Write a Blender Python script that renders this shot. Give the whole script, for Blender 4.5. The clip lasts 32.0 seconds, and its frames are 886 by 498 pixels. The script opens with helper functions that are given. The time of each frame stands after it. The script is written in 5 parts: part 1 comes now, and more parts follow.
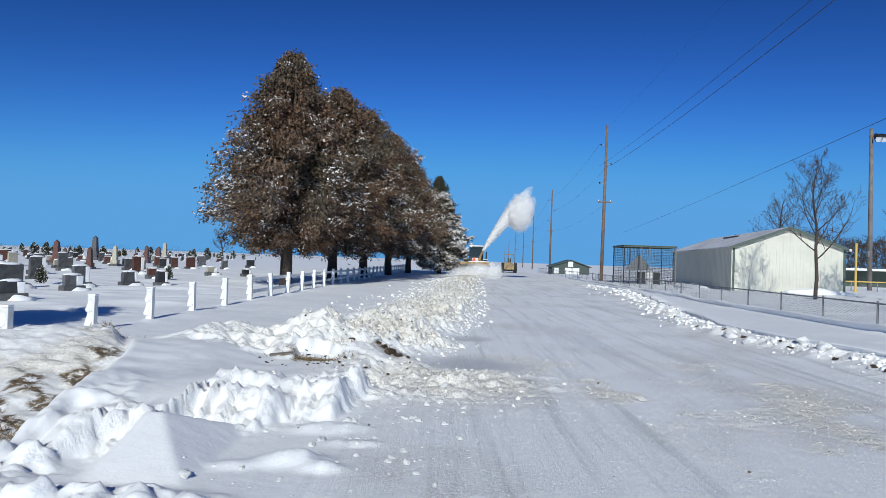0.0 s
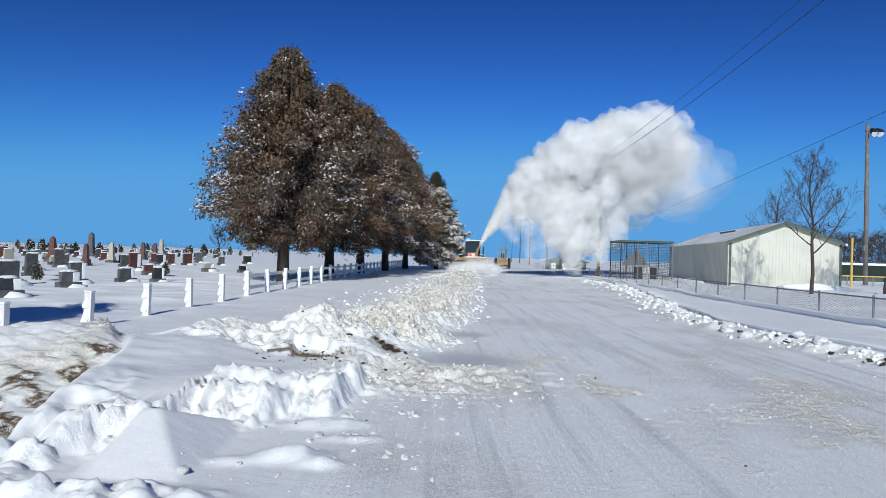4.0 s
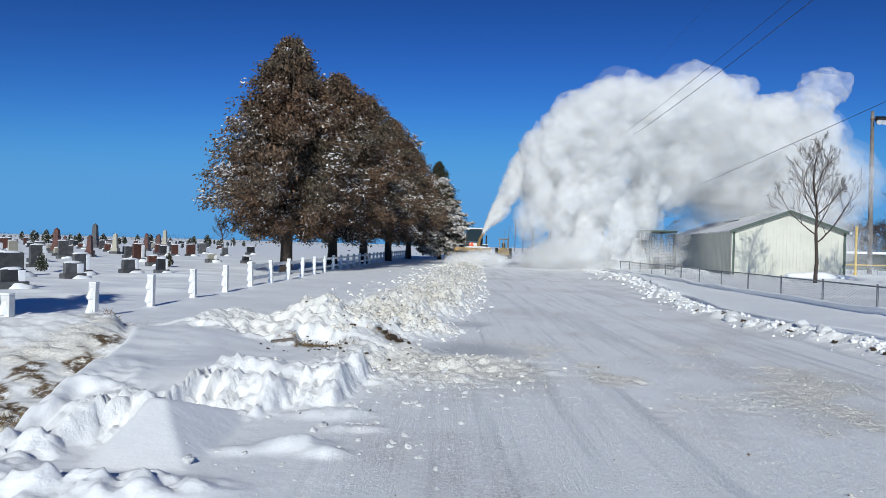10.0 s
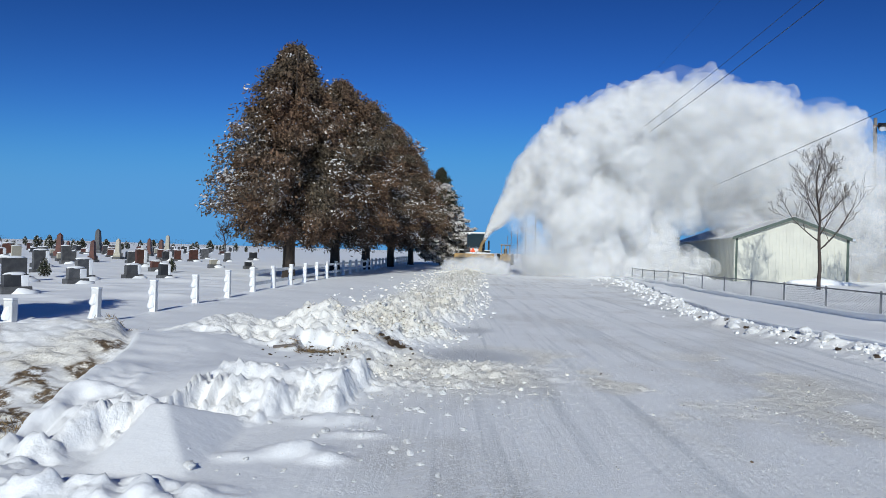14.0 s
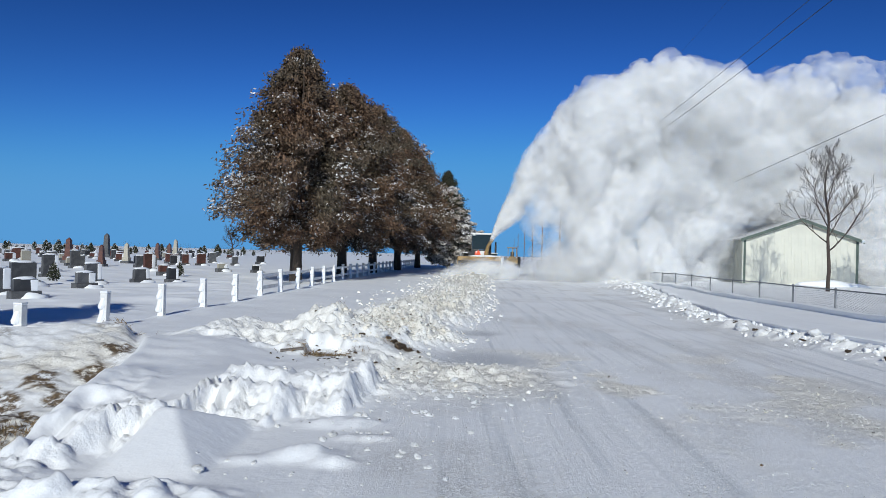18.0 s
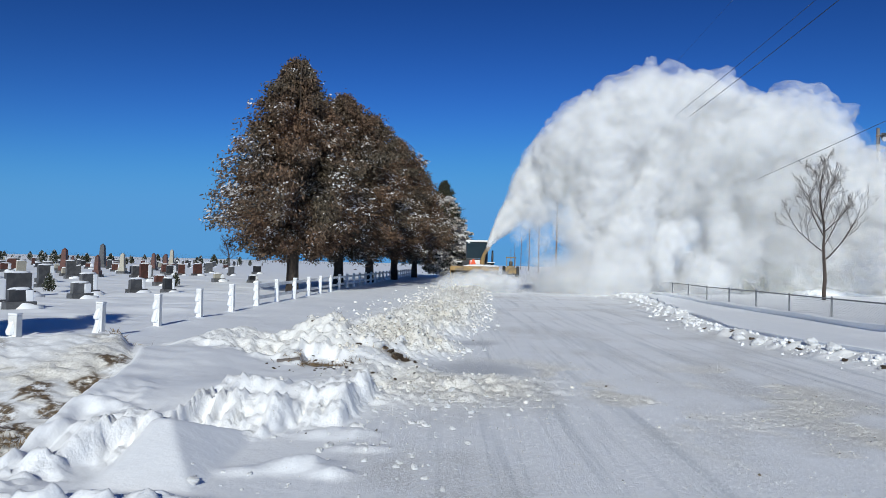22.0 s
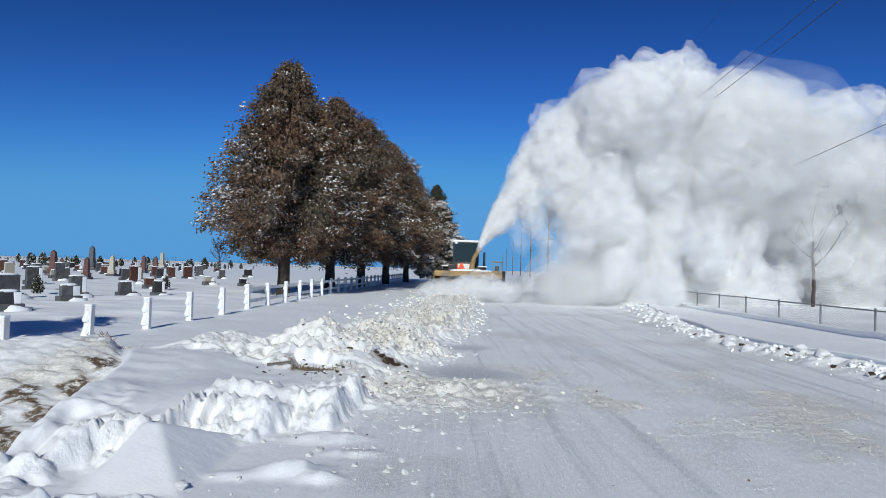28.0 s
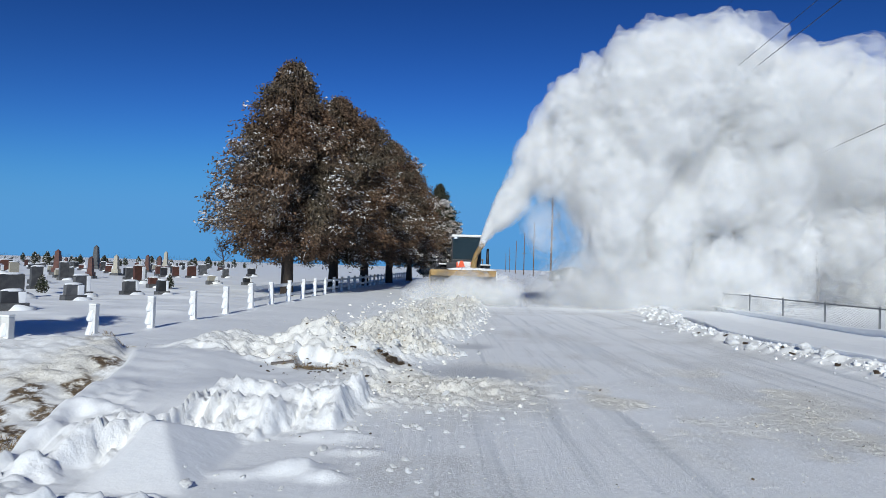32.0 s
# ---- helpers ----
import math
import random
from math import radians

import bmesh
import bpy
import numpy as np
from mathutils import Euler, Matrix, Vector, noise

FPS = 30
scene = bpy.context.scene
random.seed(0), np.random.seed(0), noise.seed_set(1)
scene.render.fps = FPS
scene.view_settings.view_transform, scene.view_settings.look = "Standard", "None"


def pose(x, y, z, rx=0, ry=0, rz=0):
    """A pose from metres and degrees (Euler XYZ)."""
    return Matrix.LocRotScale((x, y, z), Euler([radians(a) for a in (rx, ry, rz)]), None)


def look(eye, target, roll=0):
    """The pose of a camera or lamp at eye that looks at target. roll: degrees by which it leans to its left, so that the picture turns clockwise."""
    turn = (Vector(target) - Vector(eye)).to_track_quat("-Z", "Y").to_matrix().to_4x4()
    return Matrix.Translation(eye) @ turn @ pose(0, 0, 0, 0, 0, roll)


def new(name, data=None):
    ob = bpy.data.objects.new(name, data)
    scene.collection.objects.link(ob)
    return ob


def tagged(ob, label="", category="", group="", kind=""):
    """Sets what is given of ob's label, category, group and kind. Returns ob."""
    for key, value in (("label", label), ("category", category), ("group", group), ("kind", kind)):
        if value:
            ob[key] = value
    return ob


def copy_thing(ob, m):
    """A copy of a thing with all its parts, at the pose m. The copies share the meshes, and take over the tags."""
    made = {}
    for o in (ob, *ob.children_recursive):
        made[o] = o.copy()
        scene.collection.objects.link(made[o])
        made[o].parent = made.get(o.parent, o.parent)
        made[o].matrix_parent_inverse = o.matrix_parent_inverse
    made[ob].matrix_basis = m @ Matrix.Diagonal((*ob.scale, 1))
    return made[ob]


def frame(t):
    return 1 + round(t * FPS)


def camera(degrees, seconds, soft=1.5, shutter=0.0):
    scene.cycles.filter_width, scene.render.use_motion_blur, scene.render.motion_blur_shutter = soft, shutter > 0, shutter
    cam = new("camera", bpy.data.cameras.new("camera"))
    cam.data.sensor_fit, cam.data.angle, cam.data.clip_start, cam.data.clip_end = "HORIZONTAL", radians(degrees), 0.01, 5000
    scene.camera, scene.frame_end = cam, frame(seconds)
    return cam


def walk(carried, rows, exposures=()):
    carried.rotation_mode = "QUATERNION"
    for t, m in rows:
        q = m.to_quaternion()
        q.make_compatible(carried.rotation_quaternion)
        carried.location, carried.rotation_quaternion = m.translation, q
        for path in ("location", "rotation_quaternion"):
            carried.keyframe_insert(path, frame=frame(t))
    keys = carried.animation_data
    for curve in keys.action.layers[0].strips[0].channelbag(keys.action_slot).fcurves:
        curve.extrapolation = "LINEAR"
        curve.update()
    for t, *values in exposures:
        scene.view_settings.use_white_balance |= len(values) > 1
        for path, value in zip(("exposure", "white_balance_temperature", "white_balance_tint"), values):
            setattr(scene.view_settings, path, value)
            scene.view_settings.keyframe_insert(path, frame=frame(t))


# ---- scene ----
cam = camera(67.7, 32.0, soft=0.85)
# time, yaw, pitch, roll of a camera that is held in one place
PATH = [
    (0.0, -0.15, 0.95, -1.94),
    (0.5, 0.31, 1.19, -1.72),
    (1.0, 0.15, 1.37, -1.84),
    (1.5, 0.88, 0.51, -1.94),
    (2.0, 0.17, 0.60, -2.25),
    (2.5, -0.47, 0.98, -2.02),
    (3.0, -0.55, 1.11, -1.75),
    (3.5, -0.41, 0.79, -1.83),
    (5.5, -0.36, 0.30, -1.57),
    (6.0, -0.10, -0.34, -1.66),
    (6.5, 0.07, -0.56, -1.50),
    (7.0, -0.04, -0.09, -1.41),
    (7.5, 0.09, -0.06, -1.71),
    (8.0, 0.03, -0.01, -1.56),
    (8.5, -0.14, -0.06, -1.24),
    (9.0, 0.23, 0.12, -1.50),
    (9.5, 0.08, -0.10, -1.51),
    (10.0, -0.14, -0.29, -1.60),
    (10.5, -0.43, -0.47, -1.34),
    (11.0, -0.29, -0.38, -1.60),
    (11.5, -0.70, -0.57, -1.63),
    (12.0, -0.69, -0.42, -1.53),
    (12.5, -0.53, -0.48, -1.65),
    (13.0, -0.10, -0.10, -1.50),
    (13.5, -0.07, -0.02, -1.84),
    (14.0, 0.06, 0.22, -1.71),
    (14.5, -0.10, -0.15, -1.57),
    (16.5, 0.62, -0.02, -1.55),
    (17.0, 0.59, 0.10, -1.67),
    (17.5, 0.50, 0.42, -1.70),
    (18.0, 0.65, 0.47, -1.49),
    (18.5, 0.77, 0.39, -1.45),
    (19.0, 0.62, 0.55, -1.55),
    (19.5, 1.04, 0.79, -1.56),
    (20.0, 0.84, 0.78, -1.50),
    (20.5, 0.72, 0.78, -1.72),
    (21.0, 0.34, 0.68, -1.62),
    (21.5, 0.09, 1.02, -1.47),
    (22.0, 0.37, 1.31, -1.38),
    (22.5, 0.50, 1.53, -1.49),
    (23.0, 0.51, 1.51, -1.63),
    (23.5, 0.39, 1.98, -1.67),
    (24.0, 0.51, 1.74, -1.47),
    (24.5, 0.46, 1.80, -1.68),
    (25.0, 0.32, 1.80, -1.59),
    (25.5, 0.43, 1.87, -1.29),
    (27.5, 0.14, 1.59, -1.47),
    (28.0, -0.35, 1.72, -1.73),
    (28.5, -0.54, 1.55, -1.68),
    (29.0, -0.56, 1.46, -1.45),
    (29.5, -0.67, 1.41, -1.52),
    (30.0, -0.54, 1.54, -1.65),
    (30.5, -0.23, 1.89, -1.63),
    (31.0, 0.18, 2.28, -1.51),
    (31.5, 0.10, 1.69, -1.53),
    (32.0, -0.07, 1.61, -1.65),
]
EYE = (0.0, 0.0, 1.6)
walk(cam, [(t, pose(*EYE, 90 + p, r, y)) for t, y, p, r in PATH], exposures=[(0, 0.02), (6, 0.0), (13, -0.09), (32, -0.11)])

# ---- light ----
SUN_EL, SUN_SIDE = 29.0, 0.09          # elevation; how far shadows run to +x for each metre of +y
to_sun = Vector((-SUN_SIDE, -1.0, math.tan(radians(SUN_EL)) * math.hypot(1, SUN_SIDE))).normalized()
world = bpy.data.worlds.new("sky")
scene.world = world
world.use_nodes = True
sky = world.node_tree.nodes.new("ShaderNodeTexSky")
sky.sky_type, sky.sun_disc = "NISHITA", False
sky.sun_elevation, sky.sun_rotation = radians(SUN_EL), math.atan2(to_sun.x, to_sun.y)
sky.altitude, sky.air_density, sky.dust_density, sky.ozone_density = 300, 1.0, 0.2, 4.0
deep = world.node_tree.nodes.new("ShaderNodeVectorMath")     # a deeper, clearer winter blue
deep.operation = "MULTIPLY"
tint = world.node_tree.nodes.new("ShaderNodeVectorMath")
tint.operation = "MULTIPLY"
tint.inputs[1].default_value = (0.062, 0.099, 0.125)
# dry air: no bright band at the horizon, and blue right down to it
apart, joined = world.node_tree.nodes.new("ShaderNodeSeparateColor"), world.node_tree.nodes.new("ShaderNodeCombineColor")
world.node_tree.links.new(sky.outputs[0], apart.inputs[0])


def sky_math(kind, a, b, c=0.0):
    n = world.node_tree.nodes.new("ShaderNodeMath")
    n.operation = kind
    n.inputs[1].default_value, n.inputs[2].default_value = 0.0, c
    for socket, v in zip(n.inputs, (a, b)):
        if isinstance(v, float):
            socket.default_value = v
        else:
            world.node_tree.links.new(v, socket)
    return n.outputs[0]


calm = [sky_math("SMOOTH_MIN", apart.outputs[k], limit, 2.0) for k, limit in enumerate((3.95, 5.75, 7.4))]
calm[2] = sky_math("MAXIMUM", calm[2], sky_math("MULTIPLY", calm[1], 1.27))
for k in range(3):
    world.node_tree.links.new(calm[k], joined.inputs[k])
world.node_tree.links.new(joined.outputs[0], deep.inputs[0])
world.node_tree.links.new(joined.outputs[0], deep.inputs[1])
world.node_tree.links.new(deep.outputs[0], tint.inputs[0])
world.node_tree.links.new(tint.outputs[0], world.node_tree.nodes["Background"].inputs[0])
world.node_tree.nodes["Background"].inputs[1].default_value = 0.108
sun = new("sun", bpy.data.lights.new("sun", "SUN"))
sun.data.energy, sun.data.angle, sun.data.color = 3.45, radians(0.5), (0.97, 1.0, 0.95)
sun.matrix_world = look(to_sun * 100, (0, 0, 0))
scene.cycles.diffuse_bounces, scene.cycles.max_bounces = 8, 16
scene.cycles.transparent_max_bounces = 64      # thin wisps of blown snow lie many deep


# ---- materials ----
def material(name, base, rough=0.6, metal=0.0, grain=0.0, scale=8.0, second=None, second_scale=1.5, bump=0.0, bump_scale=40.0, island=0.0, rand=0.0, trans=0.0):
    """A surface with two scales of colour change and a fine relief, in object space."""
    m = bpy.data.materials.new(name)
    m.use_nodes = True
    nt = m.node_tree
    b = nt.nodes["Principled BSDF"]
    b.inputs["Roughness"].default_value, b.inputs["Metallic"].default_value = rough, metal
    co = nt.nodes.new("ShaderNodeTexCoord")
    col = nt.nodes.new("ShaderNodeRGB")
    col.outputs[0].default_value = (*base, 1)
    out = col.outputs[0]
    if second:
        n = nt.nodes.new("ShaderNodeTexNoise")
        n.inputs["Scale"].default_value, n.inputs["Detail"].default_value = second_scale, 5
        ramp = nt.nodes.new("ShaderNodeMapRange")
        ramp.inputs[1].default_value, ramp.inputs[2].default_value = 0.42, 0.62
        mix = nt.nodes.new("ShaderNodeMix")
        mix.data_type = "RGBA"
        mix.inputs[7].default_value = (*second, 1)
        nt.links.new(co.outputs["Object"], n.inputs["Vector"])
        nt.links.new(n.outputs[0], ramp.inputs[0])
        nt.links.new(ramp.outputs[0], mix.inputs[0])
        nt.links.new(out, mix.inputs[6])
        out = mix.outputs[2]
    hsv = nt.nodes.new("ShaderNodeHueSaturation")
    nt.links.new(out, hsv.inputs["Color"])
    value = None
    if grain:
        n = nt.nodes.new("ShaderNodeTexNoise")
        n.inputs["Scale"].default_value, n.inputs["Detail"].default_value = scale, 4
        nt.links.new(co.outputs["Object"], n.inputs["Vector"])
        r = nt.nodes.new("ShaderNodeMapRange")
        r.inputs[1].default_value, r.inputs[2].default_value = 0.25, 0.75
        r.inputs[3].default_value, r.inputs[4].default_value = 1 - grain, 1 + grain
        nt.links.new(n.outputs[0], r.inputs[0])
        value = r.outputs[0]
    for amount, kind, socket in ((island, "ShaderNodeNewGeometry", "Random Per Island"), (rand, "ShaderNodeObjectInfo", "Random")):
        if amount:
            n = nt.nodes.new(kind)
            r = nt.nodes.new("ShaderNodeMapRange")
            r.inputs[3].default_value, r.inputs[4].default_value = 1 - amount, 1 + amount
            nt.links.new(n.outputs[socket], r.inputs[0])
            if value:
                mul = nt.nodes.new("ShaderNodeMath")
                mul.operation = "MULTIPLY"
                nt.links.new(value, mul.inputs[0])
                nt.links.new(r.outputs[0], mul.inputs[1])
                value = mul.outputs[0]
            else:
                value = r.outputs[0]
    if value:
        nt.links.new(value, hsv.inputs["Value"])
    nt.links.new(hsv.outputs[0], b.inputs["Base Color"])
    if bump:
        n = nt.nodes.new("ShaderNodeTexNoise")
        n.inputs["Scale"].default_value, n.inputs["Detail"].default_value = bump_scale, 6
        bp = nt.nodes.new("ShaderNodeBump")
        bp.inputs["Strength"].default_value, bp.inputs["Distance"].default_value = bump, 0.03
        nt.links.new(co.outputs["Object"], n.inputs["Vector"])
        nt.links.new(n.outputs[0], bp.inputs["Height"])
        nt.links.new(bp.outputs[0], b.inputs["Normal"])
    if trans:
        t = nt.nodes.new("ShaderNodeBsdfTranslucent")
        nt.links.new(hsv.outputs[0], t.inputs["Color"])
        ms = nt.nodes.new("ShaderNodeMixShader")
        ms.inputs[0].default_value = trans
        nt.links.new(b.outputs[0], ms.inputs[1])
        nt.links.new(t.outputs[0], ms.inputs[2])
        nt.links.new(ms.outputs[0], nt.nodes["Material Output"].inputs[0])
    return m


SNOW = material("fresh_snow", (0.90, 0.91, 0.92), 0.75, grain=0.03, scale=3, bump=0.25, bump_scale=30)
CLOD = material("snow_clod", (0.90, 0.905, 0.91), 0.8, grain=0.04, scale=12, second=(0.87, 0.86, 0.83), second_scale=4, bump=0.6, bump_scale=35, rand=0.06)
PAINT = material("white_paint", (0.80, 0.80, 0.78), 0.5, grain=0.05, scale=20, second=(0.70, 0.69, 0.66), second_scale=3, bump=0.1)
GRANITE_GREY = material("grey_granite", (0.11, 0.11, 0.11), 0.55, grain=0.25, scale=40, second=(0.07, 0.07, 0.075), second_scale=4, rand=0.3, bump=0.15)
GRANITE_DARK = material("dark_granite", (0.03, 0.03, 0.033), 0.35, grain=0.25, scale=40, second=(0.05, 0.05, 0.05), second_scale=3, rand=0.3)
GRANITE_RED = material("red_granite", (0.13, 0.05, 0.035), 0.45, grain=0.2, scale=40, second=(0.085, 0.04, 0.03), second_scale=4, rand=0.2)
LIMESTONE = material("weathered_limestone", (0.40, 0.37, 0.30), 0.8, grain=0.15, scale=10, second=(0.40, 0.37, 0.30), second_scale=2, rand=0.15, bump=0.2)
BARK = material("dark_bark", (0.055, 0.04, 0.03), 0.9, grain=0.3, scale=12, bump=0.8, bump_scale=25)
TWIG = material("bare_twig", (0.065, 0.048, 0.04), 0.9, grain=0.25, scale=9, bump=0.3)
CRUMB = material("dirty_ice_crumb", (0.66, 0.62, 0.54), 0.8, second=(0.78, 0.765, 0.73), second_scale=2.5, island=0.18)
BANKSNOW = material("creamy_ploughed_snow", (0.90, 0.885, 0.84), 0.85, second=(0.80, 0.75, 0.66), second_scale=1.3, island=0.07, bump=0.4, bump_scale=30)
CEDAR = material("winter_cedar", (0.17, 0.10, 0.06), 0.8, second=(0.11, 0.088, 0.06), second_scale=0.35, island=0.6, trans=0.2)
PINE = material("dark_pine", (0.035, 0.045, 0.025), 0.8, second=(0.06, 0.055, 0.03), second_scale=0.5, island=0.5, trans=0.1)
FROST = material("snow_on_twigs", (0.74, 0.72, 0.71), 0.8, second=(0.45, 0.39, 0.34), second_scale=0.8, island=0.25)
GRASS = material("dead_grass", (0.26, 0.18, 0.09), 0.9, second=(0.12, 0.085, 0.05), second_scale=6, island=0.45)
SOIL = material("wet_soil", (0.065, 0.042, 0.028), 0.9, grain=0.4, scale=30, second=(0.15, 0.10, 0.06), second_scale=9, bump=0.9, bump_scale=30)
GREYPOLE = material("silvered_pole_wood", (0.21, 0.185, 0.165), 0.9, grain=0.2, scale=6, second=(0.15, 0.13, 0.12), second_scale=1.2, bump=0.4, bump_scale=14)
POLE = material("weathered_pole_wood", (0.20, 0.125, 0.085), 0.9, grain=0.2, scale=6, second=(0.14, 0.10, 0.08), second_scale=1.2, bump=0.5, bump_scale=14, rand=0.12)
GALV = material("galvanised_steel", (0.22, 0.225, 0.235), 0.55, 0.4, grain=0.12, scale=12, rand=0.05)
WIRE = material("black_wire", (0.03, 0.03, 0.035), 0.6)
BARN = material("cream_steel_sheet", (0.63, 0.62, 0.53), 0.5, grain=0.03, scale=3, second=(0.58, 0.57, 0.49), second_scale=0.6, rand=0.02)
TRIM = material("green_steel_trim", (0.07, 0.10, 0.08), 0.5, grain=0.1, scale=6)
ROOF = material("snowy_steel_roof", (0.62, 0.62, 0.62), 0.6, grain=0.06, scale=4, second=(0.80, 0.80, 0.81), second_scale=0.5)
SHEDWALL = material("dark_green_siding", (0.055, 0.075, 0.065), 0.7, grain=0.1, scale=4)
NET = material("dark_netting", (0.05, 0.052, 0.055), 0.8)
YELLOW = material("yellow_machine_paint", (0.36, 0.22, 0.075), 0.55, grain=0.2, scale=6, second=(0.20, 0.14, 0.075), second_scale=2, bump=0.1)
OLDYELLOW = material("dull_yellow_paint", (0.34, 0.23, 0.09), 0.6, grain=0.2, scale=5, second=(0.16, 0.12, 0.08), second_scale=2)
BOX = material("white_machine_paint", (0.72, 0.72, 0.70), 0.45, grain=0.06, scale=8)
BLACK = material("black_steel", (0.02, 0.02, 0.022), 0.5, grain=0.2, scale=8)
RUBBER = material("black_rubber", (0.025, 0.025, 0.025), 0.9, grain=0.3, scale=10, bump=0.4)
ORANGE = material("orange_reflector", (0.85, 0.11, 0.03), 0.5)
RED = material("red_reflector", (0.45, 0.02, 0.02), 0.4)
GLASS = material("dark_cab_glass", (0.02, 0.03, 0.032), 0.08, grain=0.1)
LAMPGLASS = material("floodlight_lens", (0.75, 0.76, 0.78), 0.15, 0.3)
POST_YELLOW = material("yellow_foul_pole", (0.62, 0.42, 0.10), 0.5, grain=0.06)


# ---- small tools ----
def part(name, bm, mat, parent=None, label="", smooth=False, kind=""):
    me = bpy.data.meshes.new(name)
    bm.to_mesh(me)
    bm.free()
    me.materials.append(mat)
    if smooth:
        me.polygons.foreach_set("use_smooth", [True] * len(me.polygons))
    ob = new(name, me)
    ob.parent = parent
    return tagged(ob, label=label, kind=kind)


def raw(name, verts, faces, mat, parent=None, label="", smooth=False, kind=""):
    """One object from arrays of places and of faces."""
    me = bpy.data.meshes.new(name)
    verts, faces = np.asarray(verts, dtype=np.float32), np.asarray(faces, dtype=np.int32)
    k = faces.shape[1]
    me.vertices.add(len(verts))
    me.vertices.foreach_set("co", verts.ravel())
    me.loops.add(faces.size)
    me.loops.foreach_set("vertex_index", faces.ravel())
    me.polygons.add(len(faces))
    me.polygons.foreach_set("loop_start", np.arange(0, faces.size, k, dtype=np.int32))
    me.update(calc_edges=True)
    me.validate()
    if smooth:
        me.polygons.foreach_set("use_smooth", [True] * len(me.polygons))
    me.materials.append(mat)
    ob = new(name, me)
    ob.parent = parent
    return tagged(ob, label=label, kind=kind)


def thing(name, m, label, category, group="", kind=""):
    ob = new(name)
    ob.matrix_basis = m
    ob.empty_display_size = 0.2
    return tagged(ob, label, category, group, kind)


def add_box(bm, x0, x1, y0, y1, z0, z1, bevel=0.0, m=None):
    g = bmesh.ops.create_cube(bm, size=1.0)
    vs = g["verts"]
    for v in vs:
        v.co = Vector((x0 + (v.co.x + 0.5) * (x1 - x0), y0 + (v.co.y + 0.5) * (y1 - y0), z0 + (v.co.z + 0.5) * (z1 - z0)))
    if bevel:
        es = list({e for v in vs for e in v.link_edges})
        vs = list({v for f in bmesh.ops.bevel(bm, geom=es, offset=bevel, segments=2, affect="EDGES", profile=0.6)["faces"] for v in f.verts} | {v for v in vs if v.is_valid})
    if m is not None:
        bmesh.ops.transform(bm, matrix=m, verts=[v for v in vs if v.is_valid])
    return bm


def box(x0, x1, y0, y1, z0, z1, bevel=0.0):
    return add_box(bmesh.new(), x0, x1, y0, y1, z0, z1, bevel)


def add_tube(bm, points, radii, sides=8):
    """A tapered tube through points."""
    rings = []
    pts = [Vector(p) for p in points]
    for i, p in enumerate(pts):
        d = (pts[min(i + 1, len(pts) - 1)] - pts[max(i - 1, 0)]).normalized()
        a = d.orthogonal().normalized()
        b = d.cross(a)
        rings.append([bm.verts.new(p + (a * math.cos(2 * math.pi * k / sides) + b * math.sin(2 * math.pi * k / sides)) * radii[i]) for k in range(sides)])
    for r0, r1 in zip(rings, rings[1:]):
        # rings are matched by the nearest start so that the tube does not twist
        k0 = min(range(sides), key=lambda k: (r1[k].co - r0[0].co - (r1[0].co - r0[0].co) * 0).length)
        for k in range(sides):
            bm.faces.new((r0[k], r0[(k + 1) % sides], r1[(k + 1 + k0) % sides], r1[(k + k0) % sides]))
    bm.faces.new(rings[0][::-1])
    bm.faces.new(rings[-1])
    return bm


def tube(points, radii, sides=8):
    bm = add_tube(bmesh.new(), points, radii, sides)
    bmesh.ops.recalc_face_normals(bm, faces=bm.faces)
    return bm


def lerp(a, b, t):
    return a + (b - a) * t


# ---- the shape of the snow ----
def hash2(ix, iy, seed):
    h = (ix.astype(np.int64) * 374761393 + iy.astype(np.int64) * 668265263 + seed * 974711) & 0x7FFFFFFF
    h = ((h ^ (h >> 13)) * 1274126177) & 0x7FFFFFFF
    return ((h ^ (h >> 16)) & 0xFFFF) / 65535.0


def vnoise(x, y, seed=0):
    ix, iy = np.floor(x), np.floor(y)
    fx, fy = x - ix, y - iy
    fx, fy = fx * fx * (3 - 2 * fx), fy * fy * (3 - 2 * fy)
    a, b = hash2(ix, iy, seed), hash2(ix + 1, iy, seed)
    c, d = hash2(ix, iy + 1, seed), hash2(ix + 1, iy + 1, seed)
    return (a * (1 - fx) + b * fx) * (1 - fy) + (c * (1 - fx) + d * fx) * fy - 0.5


def fbm(x, y, octaves=4, seed=0, gain=0.5):
    total, amp = 0, 1.0
    for o in range(octaves):
        total = total + amp * vnoise(x * 2 ** o, y * 2 ** o, seed + o)
        amp *= gain
    return total


def sstep(a, b, x):
    t = np.clip((x - a) / (b - a), 0, 1)
    return t * t * (3 - 2 * t)


def blob(x, y, cx, cy, rx, ry, turn=0.0, power=2.0):
    c, s = math.cos(radians(turn)), math.sin(radians(turn))
    u, v = ((x - cx) * c + (y - cy) * s) / rx, (-(x - cx) * s + (y - cy) * c) / ry
    return np.exp(-((u * u + v * v) ** (power / 2)))


def lane_x(y):
    """The middle of the machine's lane."""
    return 0.97 + (y - 29.5) * 0.0675


def windrow_x(y):
    """The sharp outer crest of the ploughed snow on the right."""
    return np.interp(y, [-20, 6, 10, 12.5, 14, 16.2, 18.6, 22.9, 28, 42.8, 88, 400], [13, 10.6, 9.2, 8.45, 8.1, 7.8, 7.75, 8.1, 9.0, 12.0, 13.8, 38])


